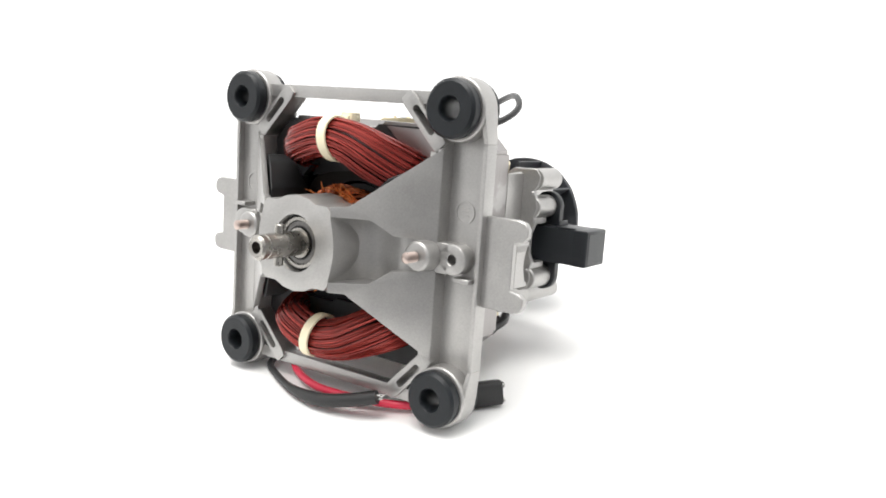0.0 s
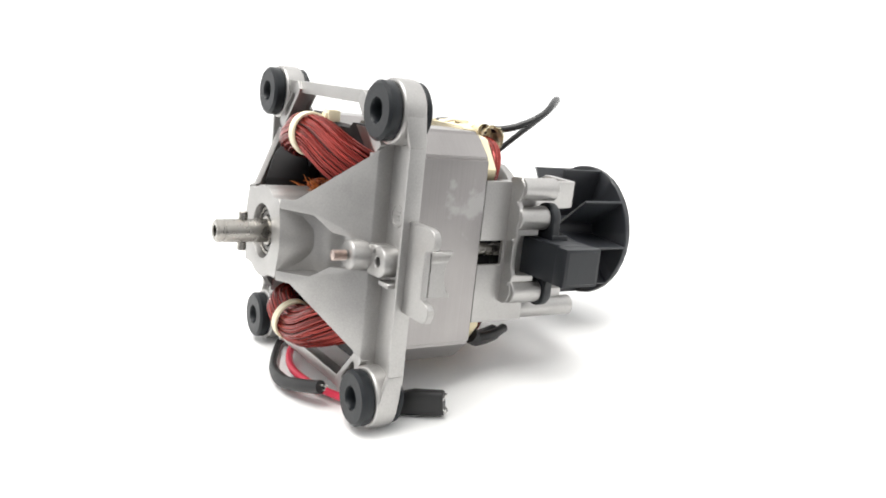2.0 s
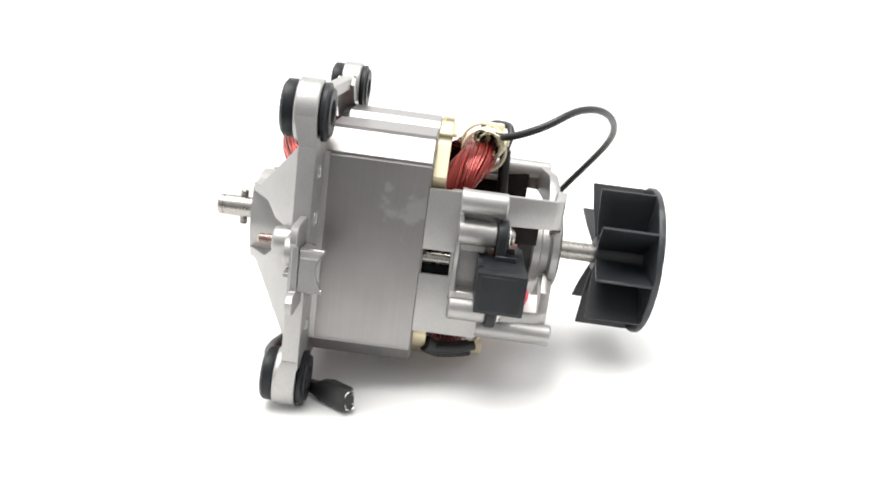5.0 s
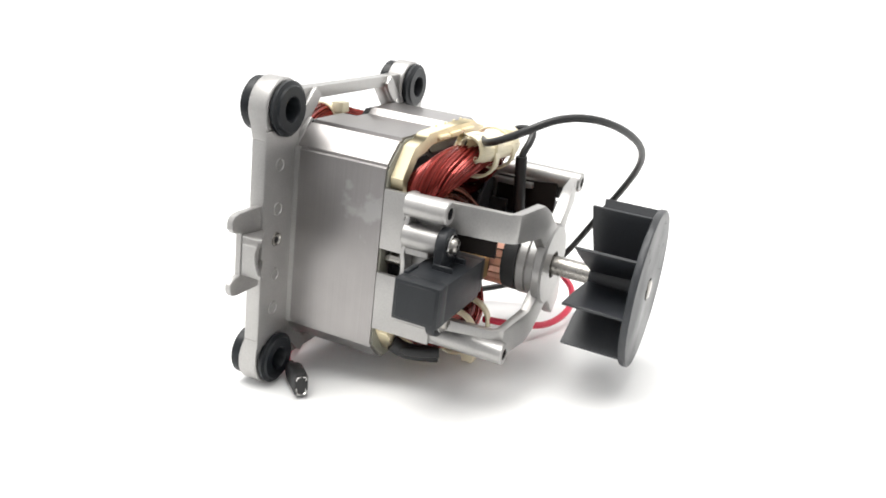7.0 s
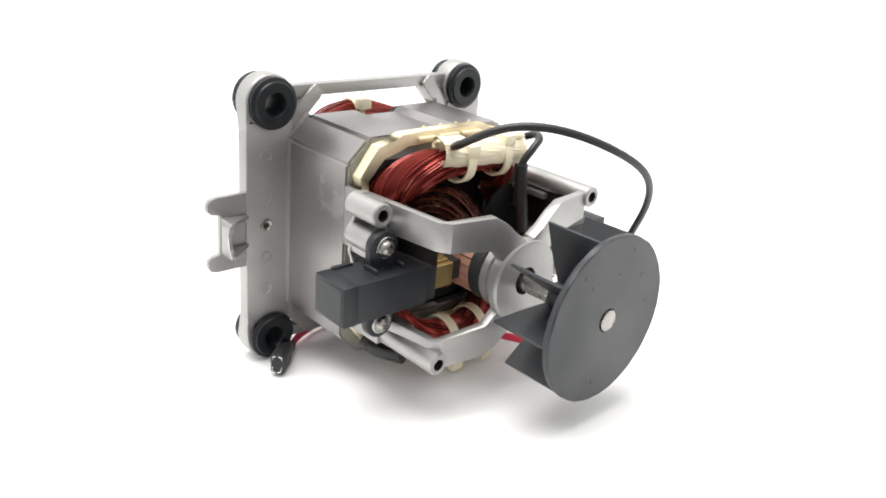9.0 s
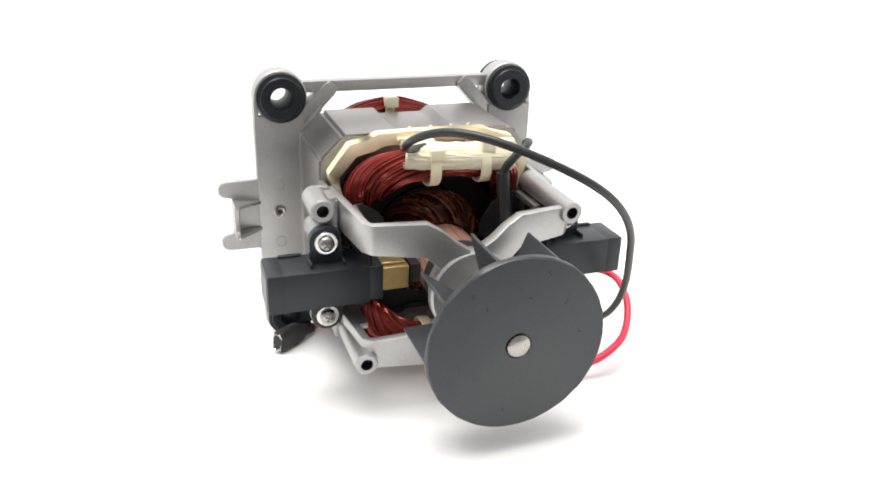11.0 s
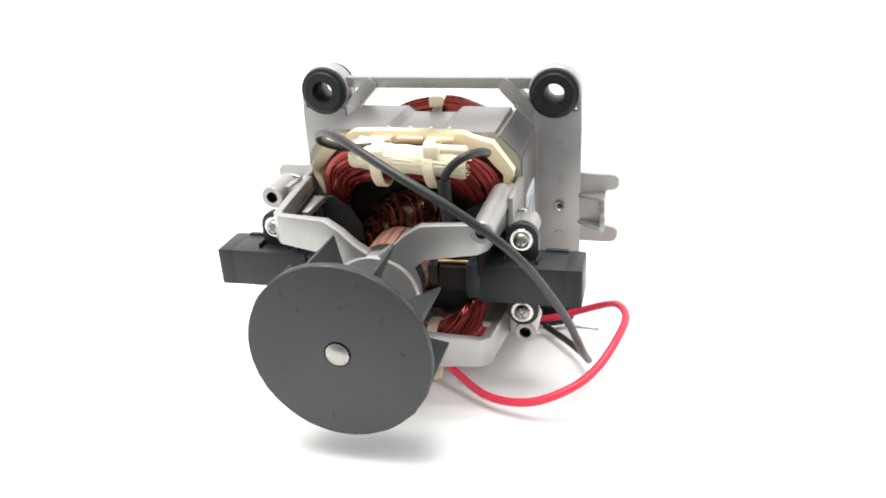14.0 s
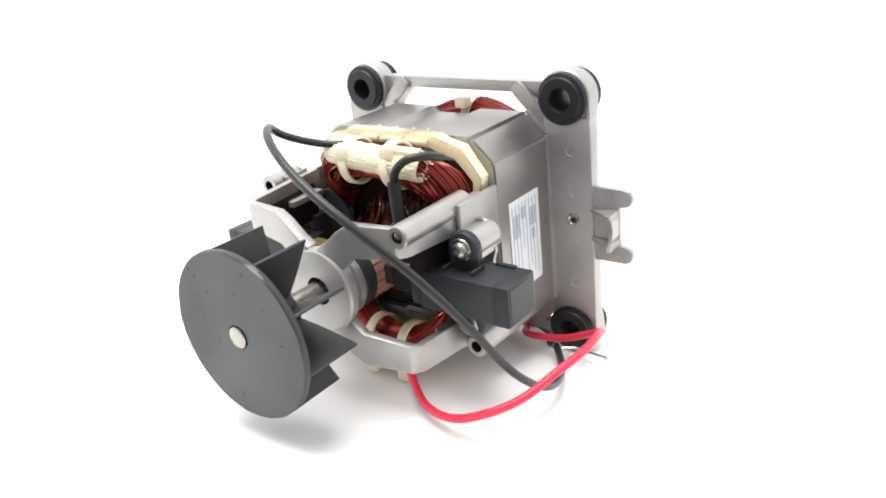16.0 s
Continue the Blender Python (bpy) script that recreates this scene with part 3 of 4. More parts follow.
def make_windings():
    for sz, seed in ((1, 3), (-1, 7)):
        winding("field_coil", FRONT, sz, 88, seed, "red-brown enamelled copper field coil", 1.1 * sz)
        winding("field_coil", REAR, sz, 84, seed + 1, "red-brown enamelled copper field coil", 4.2 * sz)


make_windings()


def tie(centre, axis_y, ra, rb, head, label):
    """A nylon tie: a flat loop round a bundle that runs along x, with a square head."""
    bm = bmesh.new()
    x, y, z = centre
    n = 40
    loops = []
    for k in range(n):
        a = 2 * math.pi * k / n
        row = []
        for dx, q in ((-2.1, 0), (2.1, 0), (2.1, 1.1), (-2.1, 1.1)):
            row.append(bm.verts.new((x + dx + axis_y * math.sin(a) * 3, y + (ra + q) * math.cos(a), z + (rb + q) * math.sin(a))))
        loops.append(row)
    for k in range(n):
        a, b = loops[k], loops[(k + 1) % n]
        for i in range(4):
            j = (i + 1) % 4
            bm.faces.new((a[i], a[j], b[j], b[i]))
    soften(bm, 0.25, 1, 40)
    band = part("cable_tie", bm, IVORY, motor, label)
    bm = bmesh.new()
    hx, hy, hz = head
    box(bm, hx - 2.9, hx + 2.9, hy - 2.6, hy + 2.6, hz - 2.3, hz + 2.3)
    box(bm, hx - 2.0, hx + 2.0, hy - 3.6, hy + 1.5, hz - 1.2, hz + 1.0)
    soften(bm, 0.7, 2, 40)
    part("tie_head", bm, IVORY, band, "square ivory tie head")


tie((2.4, -4.3, 38.7), -0.4, 7.4, 7.6, (1.7, 4.2, 46.4), "ivory nylon cable tie round the front coil")
tie((-2.0, -4.3, -38.0), 0.6, 7.4, 7.8, (-2.0, 4.2, -45.0), "ivory nylon cable tie round the front coil")
tie((6.2, 70.8, 39.2), 0.2, 8.4, 8.2, (5.8, 78.0, 44.4), "ivory nylon cable tie round the lead sleeve")
tie((-14.2, 70.6, 39.2), 0.3, 8.4, 8.2, (-15.2, 76.4, 46.0), "ivory nylon cable tie round the lead sleeve")
tie((6, 71.5, -38.8), 0.1, 9.0, 9.2, (5, 79.5, -48.2), "ivory nylon cable tie round the lower coil")
tie((-11, 71.0, -38.8), 0.1, 9.0, 9.2, (-12, 79.5, -48.2), "ivory nylon cable tie round the lower coil")


def make_lead_sleeve():
    bm = bmesh.new()
    path = spline([(16.5, 72.3, 43.2), (8, 74.0, 42.6), (-4, 74.4, 42.0), (-16, 73.8, 41.0), (-27, 72.3, 39.6)], 6)
    tube(bm, path, 1, 20, False, [4.6 + 0.12 * math.sin(i * 1.7) for i in range(len(path))], 1.2)
    tube(bm, path, 1, 20, False, [3.9 + 0.3 * math.sin(i * 1.7) for i in range(len(path))], 1.2)
    tube(bm, spline([(-14, 75, 46.4), (-20, 74.4, 46.2), (-27.5, 73, 45.6)], 5), 1.7, 12, True)
    rng = random.Random(5)
    for k in range(46):
        a = rng.uniform(0, 6.28)
        e = Vector((-26.5, 72.5 + 4.8 * math.cos(a), 42 + 4.2 * math.sin(a))) if k % 2 else Vector((16, 72.5 + 4.8 * math.cos(a), 44.2 + 4.2 * math.sin(a)))
        d = Vector((-1 if k % 2 else 1, rng.uniform(-0.5, 0.5), rng.uniform(-0.6, 0.3))) * rng.uniform(0.6, 1.6)
        tube(bm, [e, e + d], 0.13, 4, False)
    for k in range(90):
        a, w = 2 * math.pi * k / 90, rng.uniform(0.94, 1.02)
        u0, u1 = rng.randint(0, 2), len(path) - rng.randint(0, 2)
        line = [c + Vector((0, 5.5 * w * math.cos(a + 0.05 * math.sin(0.9 * i + k)), 4.6 * w * math.sin(a + 0.05 * math.sin(0.9 * i + k)))) for i, c in enumerate(path)][u0:u1]
        line[0], line[-1] = line[0] + Vector((rng.uniform(0, 0.9), 0, rng.uniform(-0.3, 0.2))), line[-1] - Vector((rng.uniform(0, 0.9), 0, rng.uniform(0, 0.4)))
        tube(bm, line, 0.27, 5, False)
    sleeve = part("lead_sleeve", bm, WEAVE, motor, "frayed white woven glass-fibre sleeve tied over the coil")
    bm = bmesh.new()
    c0, c1 = Vector((6, 70.0, 45.2)), Vector((15.6, 68.4, 45.7))
    tube(bm, [c0, c1], 3.0, 20, False)
    tube(bm, [c0, c1], 2.0, 20, False)
    part("tube_end", bm, CREAM, sleeve, "open end of a cream insulating tube")
    # black plug paints the dark inside of the open tube
    bm = bmesh.new()
    tube(bm, [c0, c0.lerp(c1, 0.8)], 1.98, 16)
    part("tube_hole_shade", bm, DARK, sleeve)


make_lead_sleeve()


# -- armature --
def make_armature():
    bm = bmesh.new()
    lathe(bm, [(0, 15), (21, 15), (21, 49), (0, 49)], 0, 0, 48, False)
    arm = part("armature", bm, DARK, motor, "dark armature wound with copper")
    rng = random.Random(11)
    bm = bmesh.new()
    lathe(bm, [(5, 0), (12, 1), (17, 4), (18, 14.9), (5, 14.9)], 0, 0, 32)
    lathe(bm, [(5, 49.1), (18.5, 49.1), (20.5, 57), (18.5, 65), (13.5, 71), (5, 71)], 0, 0, 32)
    front = bmesh.new()
    for k in range(90):
        a = 2 * math.pi * k / 90 + rng.uniform(-0.05, 0.05)
        w = rng.uniform(0.5, 1.0)
        q = rng.uniform(-0.6, 1.0)
        line = [(18.4, 49.5, 0), (21.2 + q, 55, 0.35 * w), (20.6 + q, 62, 0.7 * w), (17 + q, 67.5, 0.95 * w), (14.2, 72.5, 1.1 * w)]
        tube(bm, spline([(r * math.cos(a + d), y, r * math.sin(a + d)) for r, y, d in line], 3), 0.45, 5, False)
        line = [(18.3, 14.5, 0), (19.8, 7, 0.3 * w), (19.5 + w, 2.2, 0.6 * w), (14, -0.2, 1.1 * w)]
        tube(front, spline([(r * math.cos(a + d), y, r * math.sin(a + d)) for r, y, d in line], 3), 0.5, 5, False)
    tagged(part("armature_winding", bm, ARMATURE, arm, "varnished orange-brown copper winding", fix=False), kind="stuff")
    tagged(part("armature_end", front, ORANGE, arm, "orange copper wire ends of the armature", fix=False), kind="stuff")
    bm = bmesh.new()
    for k in range(56):
        a, r, w = rng.choice((rng.uniform(0.6, 1.15), rng.uniform(0.6, 1.15), rng.uniform(0.8, 2.4), rng.uniform(3.9, 5.5))), rng.uniform(16.5, 20.5), rng.uniform(-0.14, 0.14)
        line = [(r - 3, 3.5, 0), (r - 0.5, rng.uniform(-1.0, 0.5), w), (r + rng.uniform(0.5, 3.2), rng.uniform(-7.0, -2.0), 2 * w)]
        tube(bm, spline([(q * math.cos(a + d), y, q * math.sin(a + d)) for q, y, d in line], 2), 1, 5, True, [0.5, 0.46, 0.42, 0.3, 0.12])
    tagged(part("wire_end", bm, TUFT, arm, "ragged bare copper wire ends", fix=False), kind="stuff")
    bm = bmesh.new()
    lathe(bm, [(4, 71), (12.9, 71), (12.8, 72.2), (12.6, 72.4), (12.6, 90), (4, 90)], 0, 0, 48)
    com = part("commutator", bm, DARK, arm, "copper commutator with dark slots")
    bm = bmesh.new()
    n = 24
    half = math.pi / n * 0.84
    ins = [(r * math.sin(s * half), y, r * math.cos(s * half)) for y in (72.2, 90.0) for s in (-1, 1) for r in (12.0, 13.4)]
    hexa(bm, [ins[0], ins[2], ins[3], ins[1], ins[4], ins[6], ins[7], ins[5]])
    me = mesh_of("segment", bm, COPPER)
    for k in range(n):
        part("segment", me, None, com, "", pose(0, 0, 0, 0, 360 / n * k, 0))
    bm = bmesh.new()
    rod(bm, 13.9, 90.1, 96.1, 0, 0, 40)
    part("spacer", bm, DARK, com)


make_armature()


# -- rear bearing bracket --
ARM = [(42.8, 60.0, 28.8, 16.5, 1.6), (41.0, 78.0, 28.8, 17.0, 1.6), (38.7, 99.2, 28.5, 17.4, 1.6), (36.7, 101.6, 28.5, 17.2, 1.7), (17.8, 104.3, 28.4, 15.3, 2.0), (12.0, 104.9, 25.0, 9.5, 2.3), (7.0, 105.1, 20.4, 6.4, 2.5), (2.0, 105.2, 17.2, 5.0, 2.6)]


def make_rear_bracket():
    bm = bmesh.new()
    lathe(bm, [(5.6, 108.2), (15.9, 108.2), (16.8, 107.4), (16.8, 104.6), (15.4, 104.0), (13.4, 103.6), (13.2, 100.5), (14.2, 100), (14.2, 97), (13.2, 96.2), (5.6, 96.2)], 0, 0, 56)
    rear = part("rear_bracket", bm, ALU, motor, "cast aluminium rear bearing bracket with four arms")
    for sx in SX:
        lo, hi = sorted((sx * 43.1, sx * 45.2))
        bm = bmesh.new()
        # flank plate with an open slot towards the stator
        out = [(51.4, 4.9), (51.4, 28.6), (76, 28.6), (76, -28.6), (51.4, -28.6), (51.4, -4.9), (62.6, -4.9), (62.6, 4.9)]
        a = [bm.verts.new((lo, y, z)) for y, z in out]
        b = [bm.verts.new((hi, y, z)) for y, z in out]
        bm.faces.new(a)
        bm.faces.new(b[::-1])
        for i in range(8):
            bm.faces.new((a[i - 1], a[i], b[i], b[i - 1]))
        soften(bm, 0.5, 2, 35)
        part("flank_plate", bm, ALU, rear)
        for sz in SX:
            bm = bmesh.new()
            rows = []
            for k, (x, y, top, bot, half) in enumerate(ARM):
                p, q = ARM[max(k - 1, 0)], ARM[min(k + 1, len(ARM) - 1)]
                d = Vector((q[0] - p[0], q[1] - p[1])).normalized()
                nx, ny = -d.y * half, d.x * half
                rows.append([bm.verts.new(c) for c in ((sx * (x - nx), y - ny, sz * bot), (sx * (x + nx), y + ny, sz * bot), (sx * (x + nx), y + ny, sz * top), (sx * (x - nx), y - ny, sz * top))])
            for a, b in zip(rows, rows[1:]):
                for i in range(4):
                    bm.faces.new((a[i - 1], a[i], b[i], b[i - 1]))
            bm.faces.new(rows[0])
            bm.faces.new(rows[-1][::-1])
            soften(bm, 0.6, 2, 40)
            part("arm", bm, ALU, rear)
            bm = bmesh.new()
            lathe(bm, [(0, 64), (4.8, 64), (4.8, 78.4), (0, 78.4)], sx * 49.2, sz * 15, 28, False)
            box(bm, *sorted((sx * 43.5, sx * 50)), 64.2, 77.5, *sorted((sz * 10.6, sz * 19.2)))
            box(bm, *sorted((sx * 43.5, sx * 51.5)), 64.4, 75.0, *sorted((sz * 8.0, sz * 10.8)))
            soften(bm, 0.4, 1, 50)
            part("screw_post", bm, ALU, rear)
            bm = bmesh.new()
            box(bm, *sorted((sx * 33.8, sx * 39.6)), 65.8, 84, *sorted((sz * 19.8, sz * 22.4)))
            soften(bm, 0.5, 2, 35)
            part("inner_ledge", bm, ALU, rear)
        bm = bmesh.new()
        # wavy mounting flange across the posts
        wave = [(43.8, 30.2), (47, 31.0), (51.0, 31.0), (53.2, 28), (52.4, 24), (50.4, 21.5), (51.8, 19), (52.8, 15), (51.4, 11), (52.2, 8), (50.6, 4), (50.6, -4), (52.2, -8), (51.2, -11), (52.0, -15), (50.5, -19), (47.5, -20.4), (43.8, -20)]
        prism(bm, [(sx * x, sx * z) for x, z in wave], 63.7, 65.7)
        for z in (20.8, 5.8, -11.5):
            lathe(bm, [(0, 63.2), (0.9, 63.2), (0.9, 63.8), (0, 63.8)], sx * 50, sx * z, 12, False)
        soften(bm, 0.3, 1, 40)
        part("flange", bm, ALU, rear, "thin wavy casting flange")
        for sz in (1,):
            # plate added to darken the arm's inside, lower on -x to close a gap
            bm = bmesh.new()
            low = 9.5 if sx > 0 else 5.5
            hexa(bm, [(sx * 39.6, 66, sz * low), (sx * 38.6, 66, sz * low), (sx * 35.0, 95, sz * low), (sx * 36.2, 95, sz * low),
                      (sx * 39.6, 66, sz * 24.5), (sx * 38.6, 66, sz * 24.5), (sx * 35.0, 95, sz * 24.5), (sx * 36.2, 95, sz * 24.5)])
            part("inner_dark_plate", bm, BROWN, rear, "dark brown plate added inside the arm")
    # long pillars on one diagonal, short ones on the other
    for x, z, y0, y1, r in ((-39.2, 26.3, 66, 104.6, 4.3), (39.9, -25.2, 66, 105.6, 4.2), (49.8, 26.6, 64.2, 81, 4.5), (-50, -25.4, 64.2, 80.6, 4.3)):
        bm = bmesh.new()
        lathe(bm, [(0, y0), (r, y0), (r, y1 - 0.5), (r - 0.5, y1), (2.3, y1), (2.3, y1 - 9), (0, y1 - 9)], x, z, 28, False)
        if abs(x) > 45:
            box(bm, *sorted((math.copysign(44, x), x)), 64.5, 76, z - 3, z + 3)
        pillar = part("pillar", bm, ALU, rear)
        # black cup paints the shade inside the pillar's hole
        bm = bmesh.new()
        lathe(bm, [(0, y1 - 4.0), (2.2, y1 - 4.0), (2.27, y1 - 0.3), (2.31, y1 - 0.3), (2.31, y1 - 4.2), (0, y1 - 4.2)], x, z, 20, False)
        part("bore", bm, DARK, pillar)
    for sx in SX:
        bm = bmesh.new()
        tube(bm, [Vector((sx * 38.2, 50, 0)), Vector((sx * 38.2, 66, 0))], 2.6, 16)
        part("tie_rod", bm, BRIGHT, rear, "steel rod behind the bracket slot")
        # black sheet added to block light seen through the bracket
        bm = bmesh.new()
        box(bm, *sorted((sx * 33, sx * 35.5)), 52.5, 73.4, -9, 12.5)
        part("gap_screen", bm, DARK, rear)


make_rear_bracket()


# -- brush holders --
def make_screw():
    bm = bmesh.new()
    lathe(bm, [(0, 82.4), (4.1, 82.4), (4.2, 82.6), (4.3, 83.1), (4.1, 83.35), (0, 83.35)], 0, 0, 32, False)
    washer = mesh_of("washer", bm, SCREW)
    bm = bmesh.new()
    lathe(bm, [(0, 83.3), (3.0, 83.3), (3.0, 84.2), (2.6, 84.9), (1.8, 85.3), (0, 85.4)], 0, 0, 28, False)
    head = mesh_of("screw", bm, BRIGHT)
    # dark bars on the head paint the shade of a cross recess
    bm = bmesh.new()
    box(bm, -1.7, 1.7, 84.8, 85.44, -0.35, 0.35)
    box(bm, -0.35, 0.35, 84.8, 85.45, -1.7, 1.7)
    return head, washer, mesh_of("cross_slot", bm, RECESS)


def make_brush_holders():
    screw, washer, slot = make_screw()
    for sx in SX:
        bm = bmesh.new()
        box(bm, *sorted((sx * 34.5, sx * 72.3)), 72.6, 90.0, -8.0, 7.0)
        box(bm, *sorted((sx * 29.2, sx * 34.6)), 73.6, 89.2, -7.4, 6.4)
        box(bm, *sorted((sx * 46.5, sx * 55.5)), 80.5, 86.0, -9.4, -7.6)
        box(bm, *sorted((sx * 65.8, sx * 72.0)), 72.48, 90.12, -8.12, 7.12)
        box(bm, *sorted((sx * 57.0, sx * 65.9)), 72.4, 74.4, 6.6, 7.8)
        soften(bm, 0.6, 2, 40)
        bx = part("brush_holder", bm, PLASTIC, motor, "black plastic brush holder box screwed to the bracket")
        bm = bmesh.new()
        box(bm, *sorted((sx * 72.2, sx * 72.5)), 73.8, 88.8, -6.9, 5.9)
        soften(bm, 0.25, 1, 40)
        part("end_cap", bm, PLASTIC, bx)
        for k, sz in enumerate(SX):
            bm = bmesh.new()
            lathe(bm, [(0, 78.5), (6.0, 78.5), (6.2, 78.9), (6.2, 82.0), (5.8, 82.4), (0, 82.4)], sx * 49.3, sz * 15, 32, False)
            box(bm, sx * 49.3 - 6.1, sx * 49.3 + 6.1, 78.7, 82.2, *sorted((sz * 6.6, sz * 15)))
            box(bm, sx * 49.3 - 6.6, sx * 49.3 - 5.6, 78.6, 86.5, *sorted((sz * 6.5, sz * 9)))
            box(bm, sx * 49.3 + 5.6, sx * 49.3 + 6.6, 78.6, 86.5, *sorted((sz * 6.5, sz * 9)))
            soften(bm, 0.3, 1, 40)
            part("clamp", bm, PLASTIC, bx, "black plastic clamp eye")
            part("washer", washer, None, bx, "shiny round washer", shift(sx * 49.3, 0, sz * 15))
            part("screw", screw, None, bx, "zinc-plated cross-head screw", shift(sx * 49.3, 0, sz * 15, 0, 20 + 31 * k + 17 * sx, 0))
            part("cross_slot", slot, None, bx, "", shift(sx * 49.3, 0, sz * 15, 0, 20 + 31 * k + 17 * sx, 0))
        bm = bmesh.new()
        box(bm, *sorted((sx * 18.5, sx * 30)), 76, 87, -5.2, 4.2)
        box(bm, *sorted((sx * 19.5, sx * 30)), 77.5, 85, 4.1, 5.4)
        soften(bm, 0.3, 1, 40)
        if sx > 0:
            part("brush_tube", bm, BRASS, bx, "brass brush tube")
        else:
            part("brush_tube", bm, BROWN, bx, "dark brown brush tube")
            bm = bmesh.new()
            tube(bm, [Vector((-30, 84.5, 5.6)), Vector((-17.5, 84.5, 5.2))], 0.7, 10)
            part("brush_spring", bm, BRASS, bx, "thin golden spring arm")
        bm = bmesh.new()
        box(bm, *sorted((sx * 13.5, sx * 17.2)), 78, 85.5, -4, 3.6)
        part("carbon_brush", bm, DARK, bx)


make_brush_holders()


# -- fan --
def make_fan():
    bm = bmesh.new()
    rng = random.Random(2)
    lathe(bm, [(4.6, 147.0), (31.1, 147.0), (31.5, 146.5), (31.5, 144.6), (31.1, 144.2), (8.4, 144.2), (7.4, 124.5), (4.05, 124.5), (4.05, 146.0), (4.6, 146.1)], 0, 0, 72)
    for v in bm.verts:
        r = math.hypot(v.co.x, v.co.z)
        if r > 30:
            k = 1 + rng.uniform(-0.007, 0.004)
            v.co.x, v.co.z = v.co.x * k, v.co.z * k
    fan = part("fan", bm, FANPLASTIC, motor, "black plastic radial fan with a scuffed round disc")
    bm = bmesh.new()
    prof = [(6.5, 124.8), (12, 123.8), (20, 122.6), (31.3, 121.5), (31.4, 144.6), (6.5, 144.6)]
    a = [bm.verts.new((r, y, -0.55)) for r, y in prof]
    b = [bm.verts.new((r, y, 0.55)) for r, y in prof]
    bm.faces.new(a)
    bm.faces.new(b[::-1])
    for i in range(6):
        j = (i + 1) % 6
        bm.faces.new((a[i], b[i], b[j], a[j]))
    soften(bm, 0.2, 1, 40)
    blade = mesh_of("blade", bm, FANPLASTIC)
    for k in range(9):
        part("blade", blade, None, fan, "", pose(0, 0, 0, 0, 5 + 40 * k, 0))
    for x, z, ry in ((12, 15, 20), (-16, 14, -40), (-3, 17, 75), (4, -24, 10), (-22, 2, 60), (17, 20, -15), (-9, 25, 35)):
        bm = bmesh.new()
        box(bm, -0.3, 0.25, 146.9, 147.05, -0.8, 0.9)
        part("scuff", bm, DARK, fan, "", shift(x, 0, z, 0, ry, 0))


make_fan()


# -- leads --
def make_leads():
    rear = [(8.8, 73.7, 46.4), (17.7, 79.5, 47.2), (22.5, 94.0, 54.6), (14.5, 104.5, 61.1), (1.7, 117.5, 61.4), (-18.3, 127.1, 53.8), (-38.7, 128.9, 42.5), (-54.6, 120.9, 25.7), (-62.8, 110.4, 8.0),
            (-69.2, 101.3, -8.2), (-72.5, 90.6, -25.1), (-74.8, 74.1, -40.2), (-70.2, 55.0, -48.2), (-60.9, 37.1, -52.8), (-50.3, 22.8, -55.0)]
    bm = bmesh.new()
    path = spline(rear, 10)
    for _ in range(3):
        path = [path[0]] + [(path[max(0, i - 3)] + path[i] * 2 + path[min(len(path) - 1, i + 3)]) / 4 for i in range(1, len(path) - 1)] + [path[-1]]
    tube(bm, path, 1.5, 14)
    part("black_lead", bm, SHEATH, motor, "long looping black insulated lead wire")
    bm = bmesh.new()
    red = [(-11.0, 78.5, -37.1), (-22.0, 87.9, -40.6), (-38.1, 99.5, -43.5), (-55.0, 104.9, -40.7), (-69.0, 102.1, -35.5), (-78.0, 93.2, -31.7), (-84.3, 80.9, -26.6), (-87.6, 64.6, -24.5), (-84.4, 48.8, -27.4),
           (-78.5, 35.1, -34.7), (-67.2, 26.5, -43.2), (-52.4, 23.6, -50.1), (-34.3, 20.9, -53.4), (-25.0, 6.5, -57.7), (-6.3, -2.0, -59.7), (12.9, -2.1, -59.8), (28.4, 3.0, -60.0), (38.0, 8.5, -59.6), (45.5, 15.9, -58.6)]
    tube(bm, spline(red, 10), 1.6, 14)
    part("red_lead", bm, REDWIRE, motor, "red insulated lead wire looping beside the motor")
    bm = bmesh.new()
    tube(bm, spline([(-34.8, 69.8, 43.7), (-33.2, 76.0, 46.0), (-29.0, 81.8, 46.0), (-24.2, 82.9, 42.6), (-20.8, 81.6, 37.0), (-21.0, 81.8, 30)], 8), 1.6, 14)
    inner = part("short_lead", bm, SHEATH, motor, "short black lead bent into the brush bracket")
    bm = bmesh.new()
    tube(bm, spline([(-20.4, 81.4, 36.4), (-20.9, 81.8, 28), (-22.3, 82.6, 18), (-24, 83, 8)], 6), 2.5, 16)
    part("shrink_sleeve", bm, SLEEVE, inner, "black heat-shrink sleeve")
    # leads lying before the frame
    bm = bmesh.new()
    p = spline([(-43, 16, -58.5), (-40.1, 6.9, -60.5), (-32.3, 1.6, -61.6), (-12.3, -7.3, -62.0), (5.6, -10.0, -61.2), (19.2, -8.2, -58.2), (29.5, -4.2, -55.4)], 8)
    tube(bm, p, 1, 14, True, [1.5 if i < 22 else 1.5 + min(1.2, (i - 22) * 0.15) for i in range(len(p))])
    sl = part("sleeved_lead", bm, SLEEVE, motor, "black sleeved lead with an open crimp end")
    bm = bmesh.new()
    for dx, dz in ((-0.9, 0.7), (0.9, 0.6), (0, -0.9), (0.4, 0.2)):
        tube(bm, [Vector((29 + dx * 0.4, -4.4 + dx, -55.5 + dz)), Vector((31.4 + dx * 0.4, -3.3 + dx, -54.8 + dz))], 0.4, 8)
    part("crimp", bm, SCREW, sl, "bright crimped terminal end")
    # insulated terminal
    bm = bmesh.new()
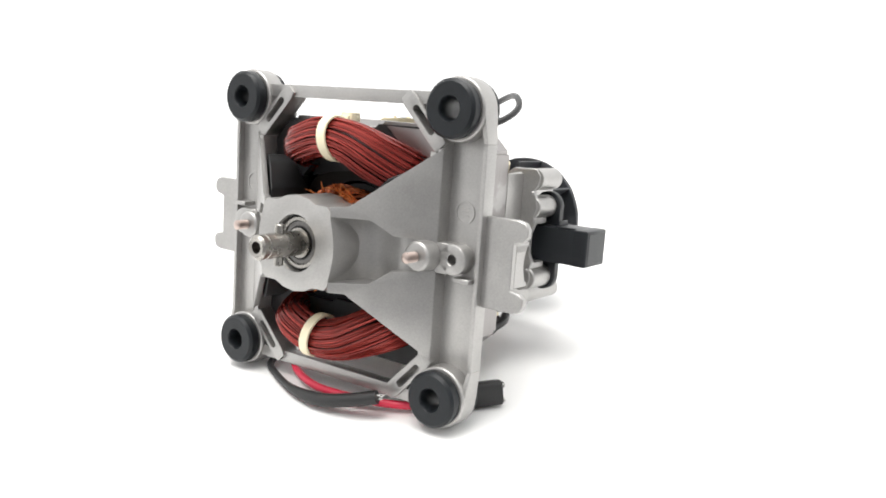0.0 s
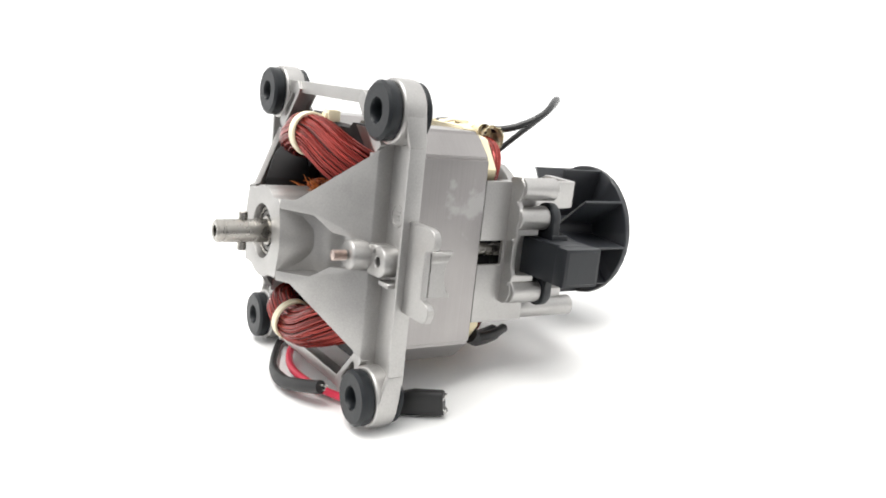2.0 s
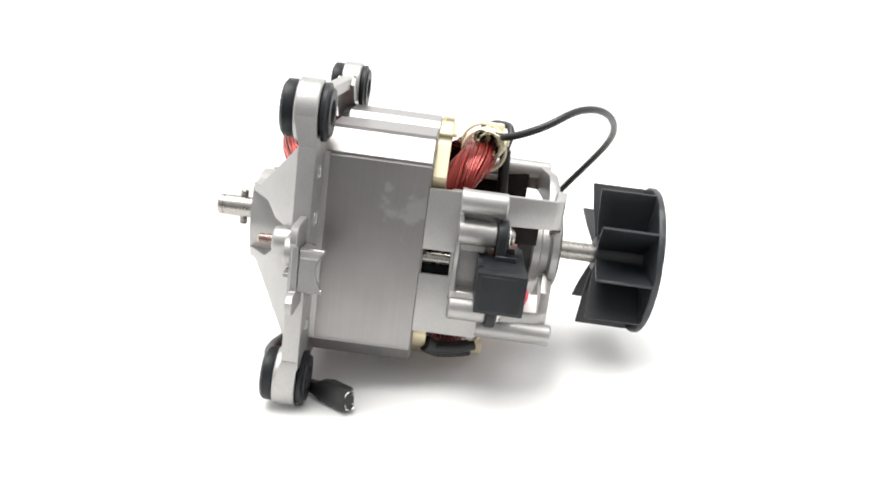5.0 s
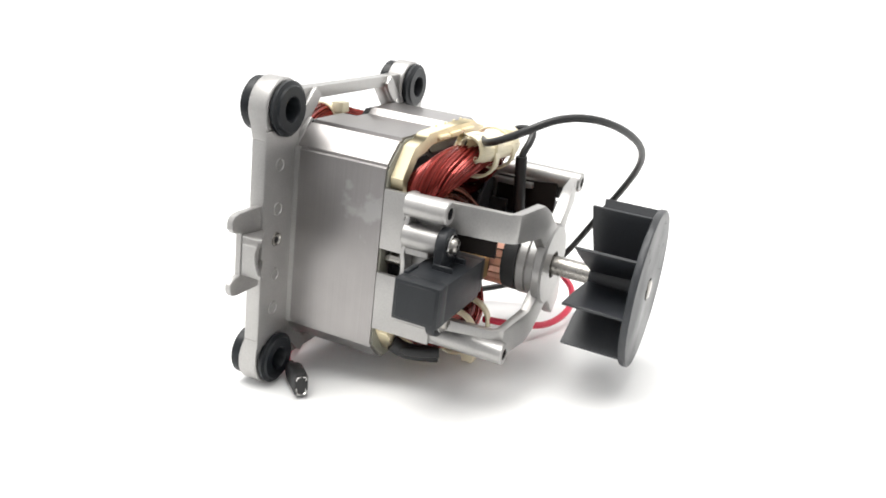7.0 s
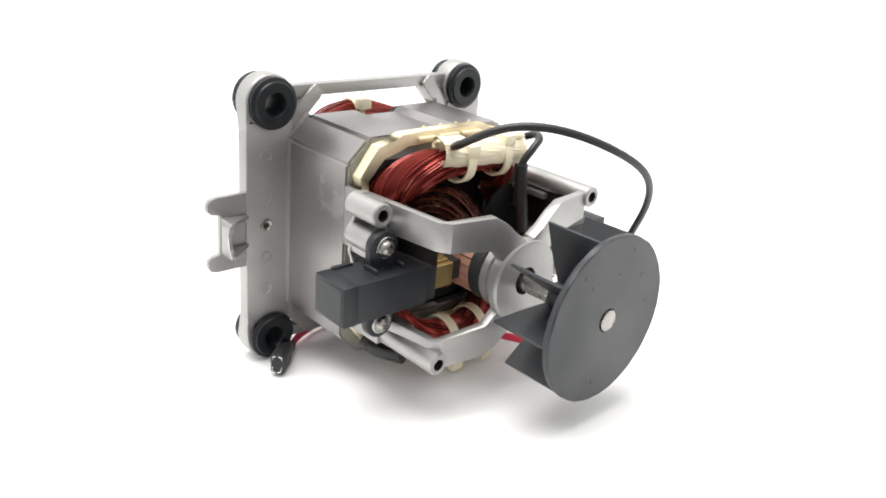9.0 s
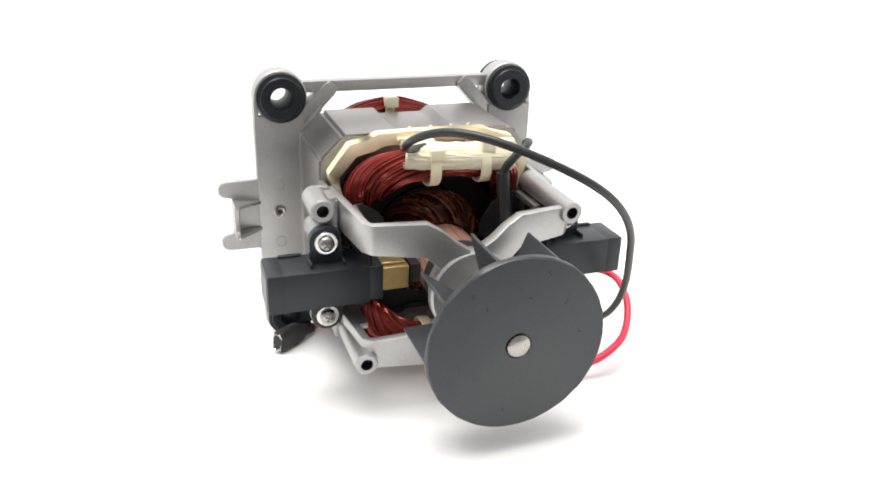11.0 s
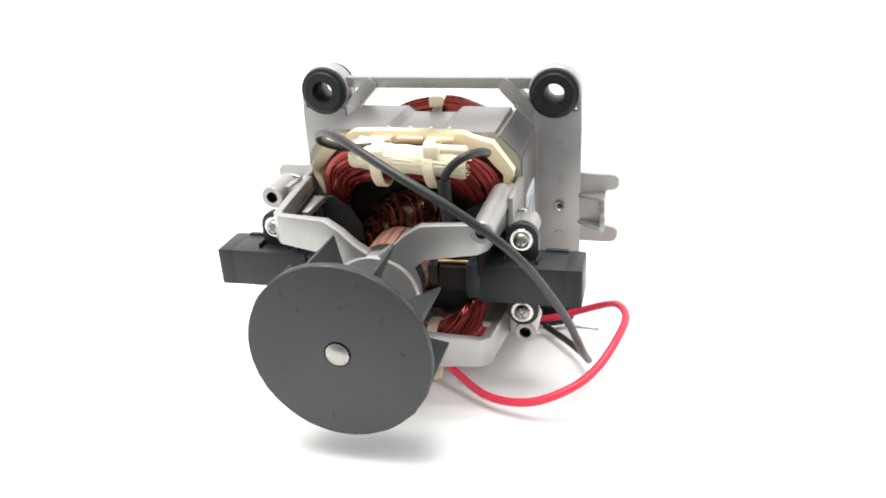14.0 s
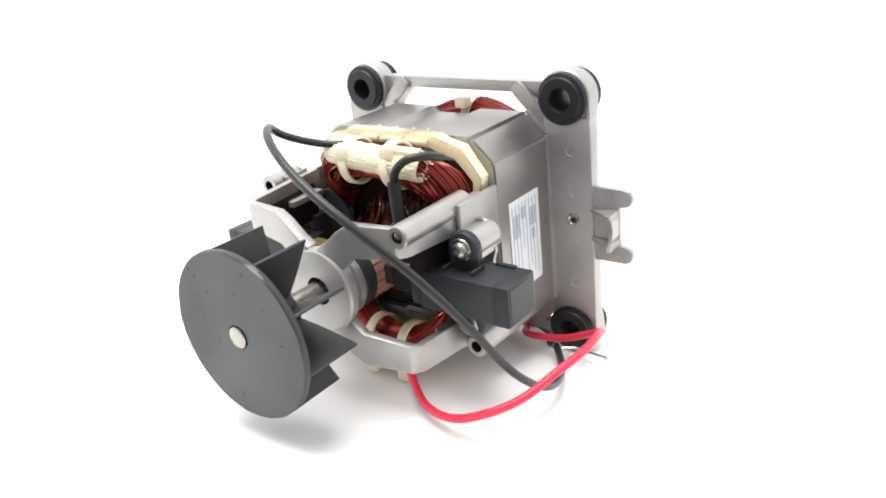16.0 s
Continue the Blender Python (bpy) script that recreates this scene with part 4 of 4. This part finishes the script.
    stations = [(43, 13.2, -58.6, 2.0, 2.2), (48.2, 17.6, -57.2, 2.3, 2.8), (50.6, 20.4, -56.2, 2.8, 4.3), (53.4, 23.4, -55.2, 3.0, 4.8), (61.2, 31.0, -53.6, 2.9, 4.7), (61.8, 31.6, -53.5, 2.5, 4.3)]
    d = Vector((13.5, 14, 2.6)).normalized()
    side = Vector((0, 0, 1)).cross(d).normalized()
    up = d.cross(side)
    rings = []
    for x, y, z, w, h in stations:
        c = Vector((x, y, z))
        rings.append([bm.verts.new(c + side * w * math.copysign(abs(math.cos(a)) ** 0.45, math.cos(a)) + up * h * math.copysign(abs(math.sin(a)) ** 0.45, math.sin(a)))
                      for a in [2 * math.pi * (k + 0.5) / 20 for k in range(20)]])
    for a, b in zip(rings, rings[1:]):
        for k in range(20):
            bm.faces.new((a[k], a[(k + 1) % 20], b[(k + 1) % 20], b[k]))
    bm.faces.new(rings[0])
    bm.faces.new(rings[-1])
    boot = part("terminal_boot", bm, SLEEVE, motor, "black insulated terminal boot")
    bm = bmesh.new()
    c = Vector((61.8, 31.6, -53.5))
    for s, u in ((-1, 1), (1, 1), (1, -1), (-1, -1)):
        tube(bm, spline([c + side * 1.7 * s - d * 1 + up * 0.4 * u, c + side * 1.8 * s + d * 0.7 + up * 3.0 * u, c + side * 0.5 * s + d * 0.7 + up * 3.6 * u], 4), 0.3, 6)
    part("terminal", bm, SCREW, boot, "tinned metal edges of the terminal")
    bm = bmesh.new()
    tube(bm, spline([(-50, 24, -55.4), (-58, 19.4, -56.0), (-66, 20.5, -55.6), (-73.5, 21.9, -55.2)], 6), 0.6, 8)
    lathe(bm, [(0, 20.6), (1.1, 21.2), (1.1, 22.8), (0, 23.4)], -74, -55.2, 10, False)
    part("bare_wire_end", bm, SCREW, motor, "short bare wire end with a solder bead")
    bm = bmesh.new()
    tube(bm, spline([(37, 57.5, -36.5), (35, 62, -39), (32.5, 68, -39.6), (30, 75, -39)], 6), 3.4, 12)
    tube(bm, spline([(33, 58, -38), (37, 63, -38), (37, 70, -37), (34, 77, -36)], 6), 2.0, 10)
    part("lower_sleeve", bm, SLEEVE, motor, "black sleeved lead under the bracket")


make_leads()


# ---- the turn ----
def turn_at(t):
    u = t / 16.0
    return -175.56 * u - 12.37 * u * u + 7.18 * u ** 3


def motions():
    walk(motor, [(k * 0.5, pose(0, 0, 0, 0, 0, turn_at(k * 0.5))) for k in range(33)])


motions()
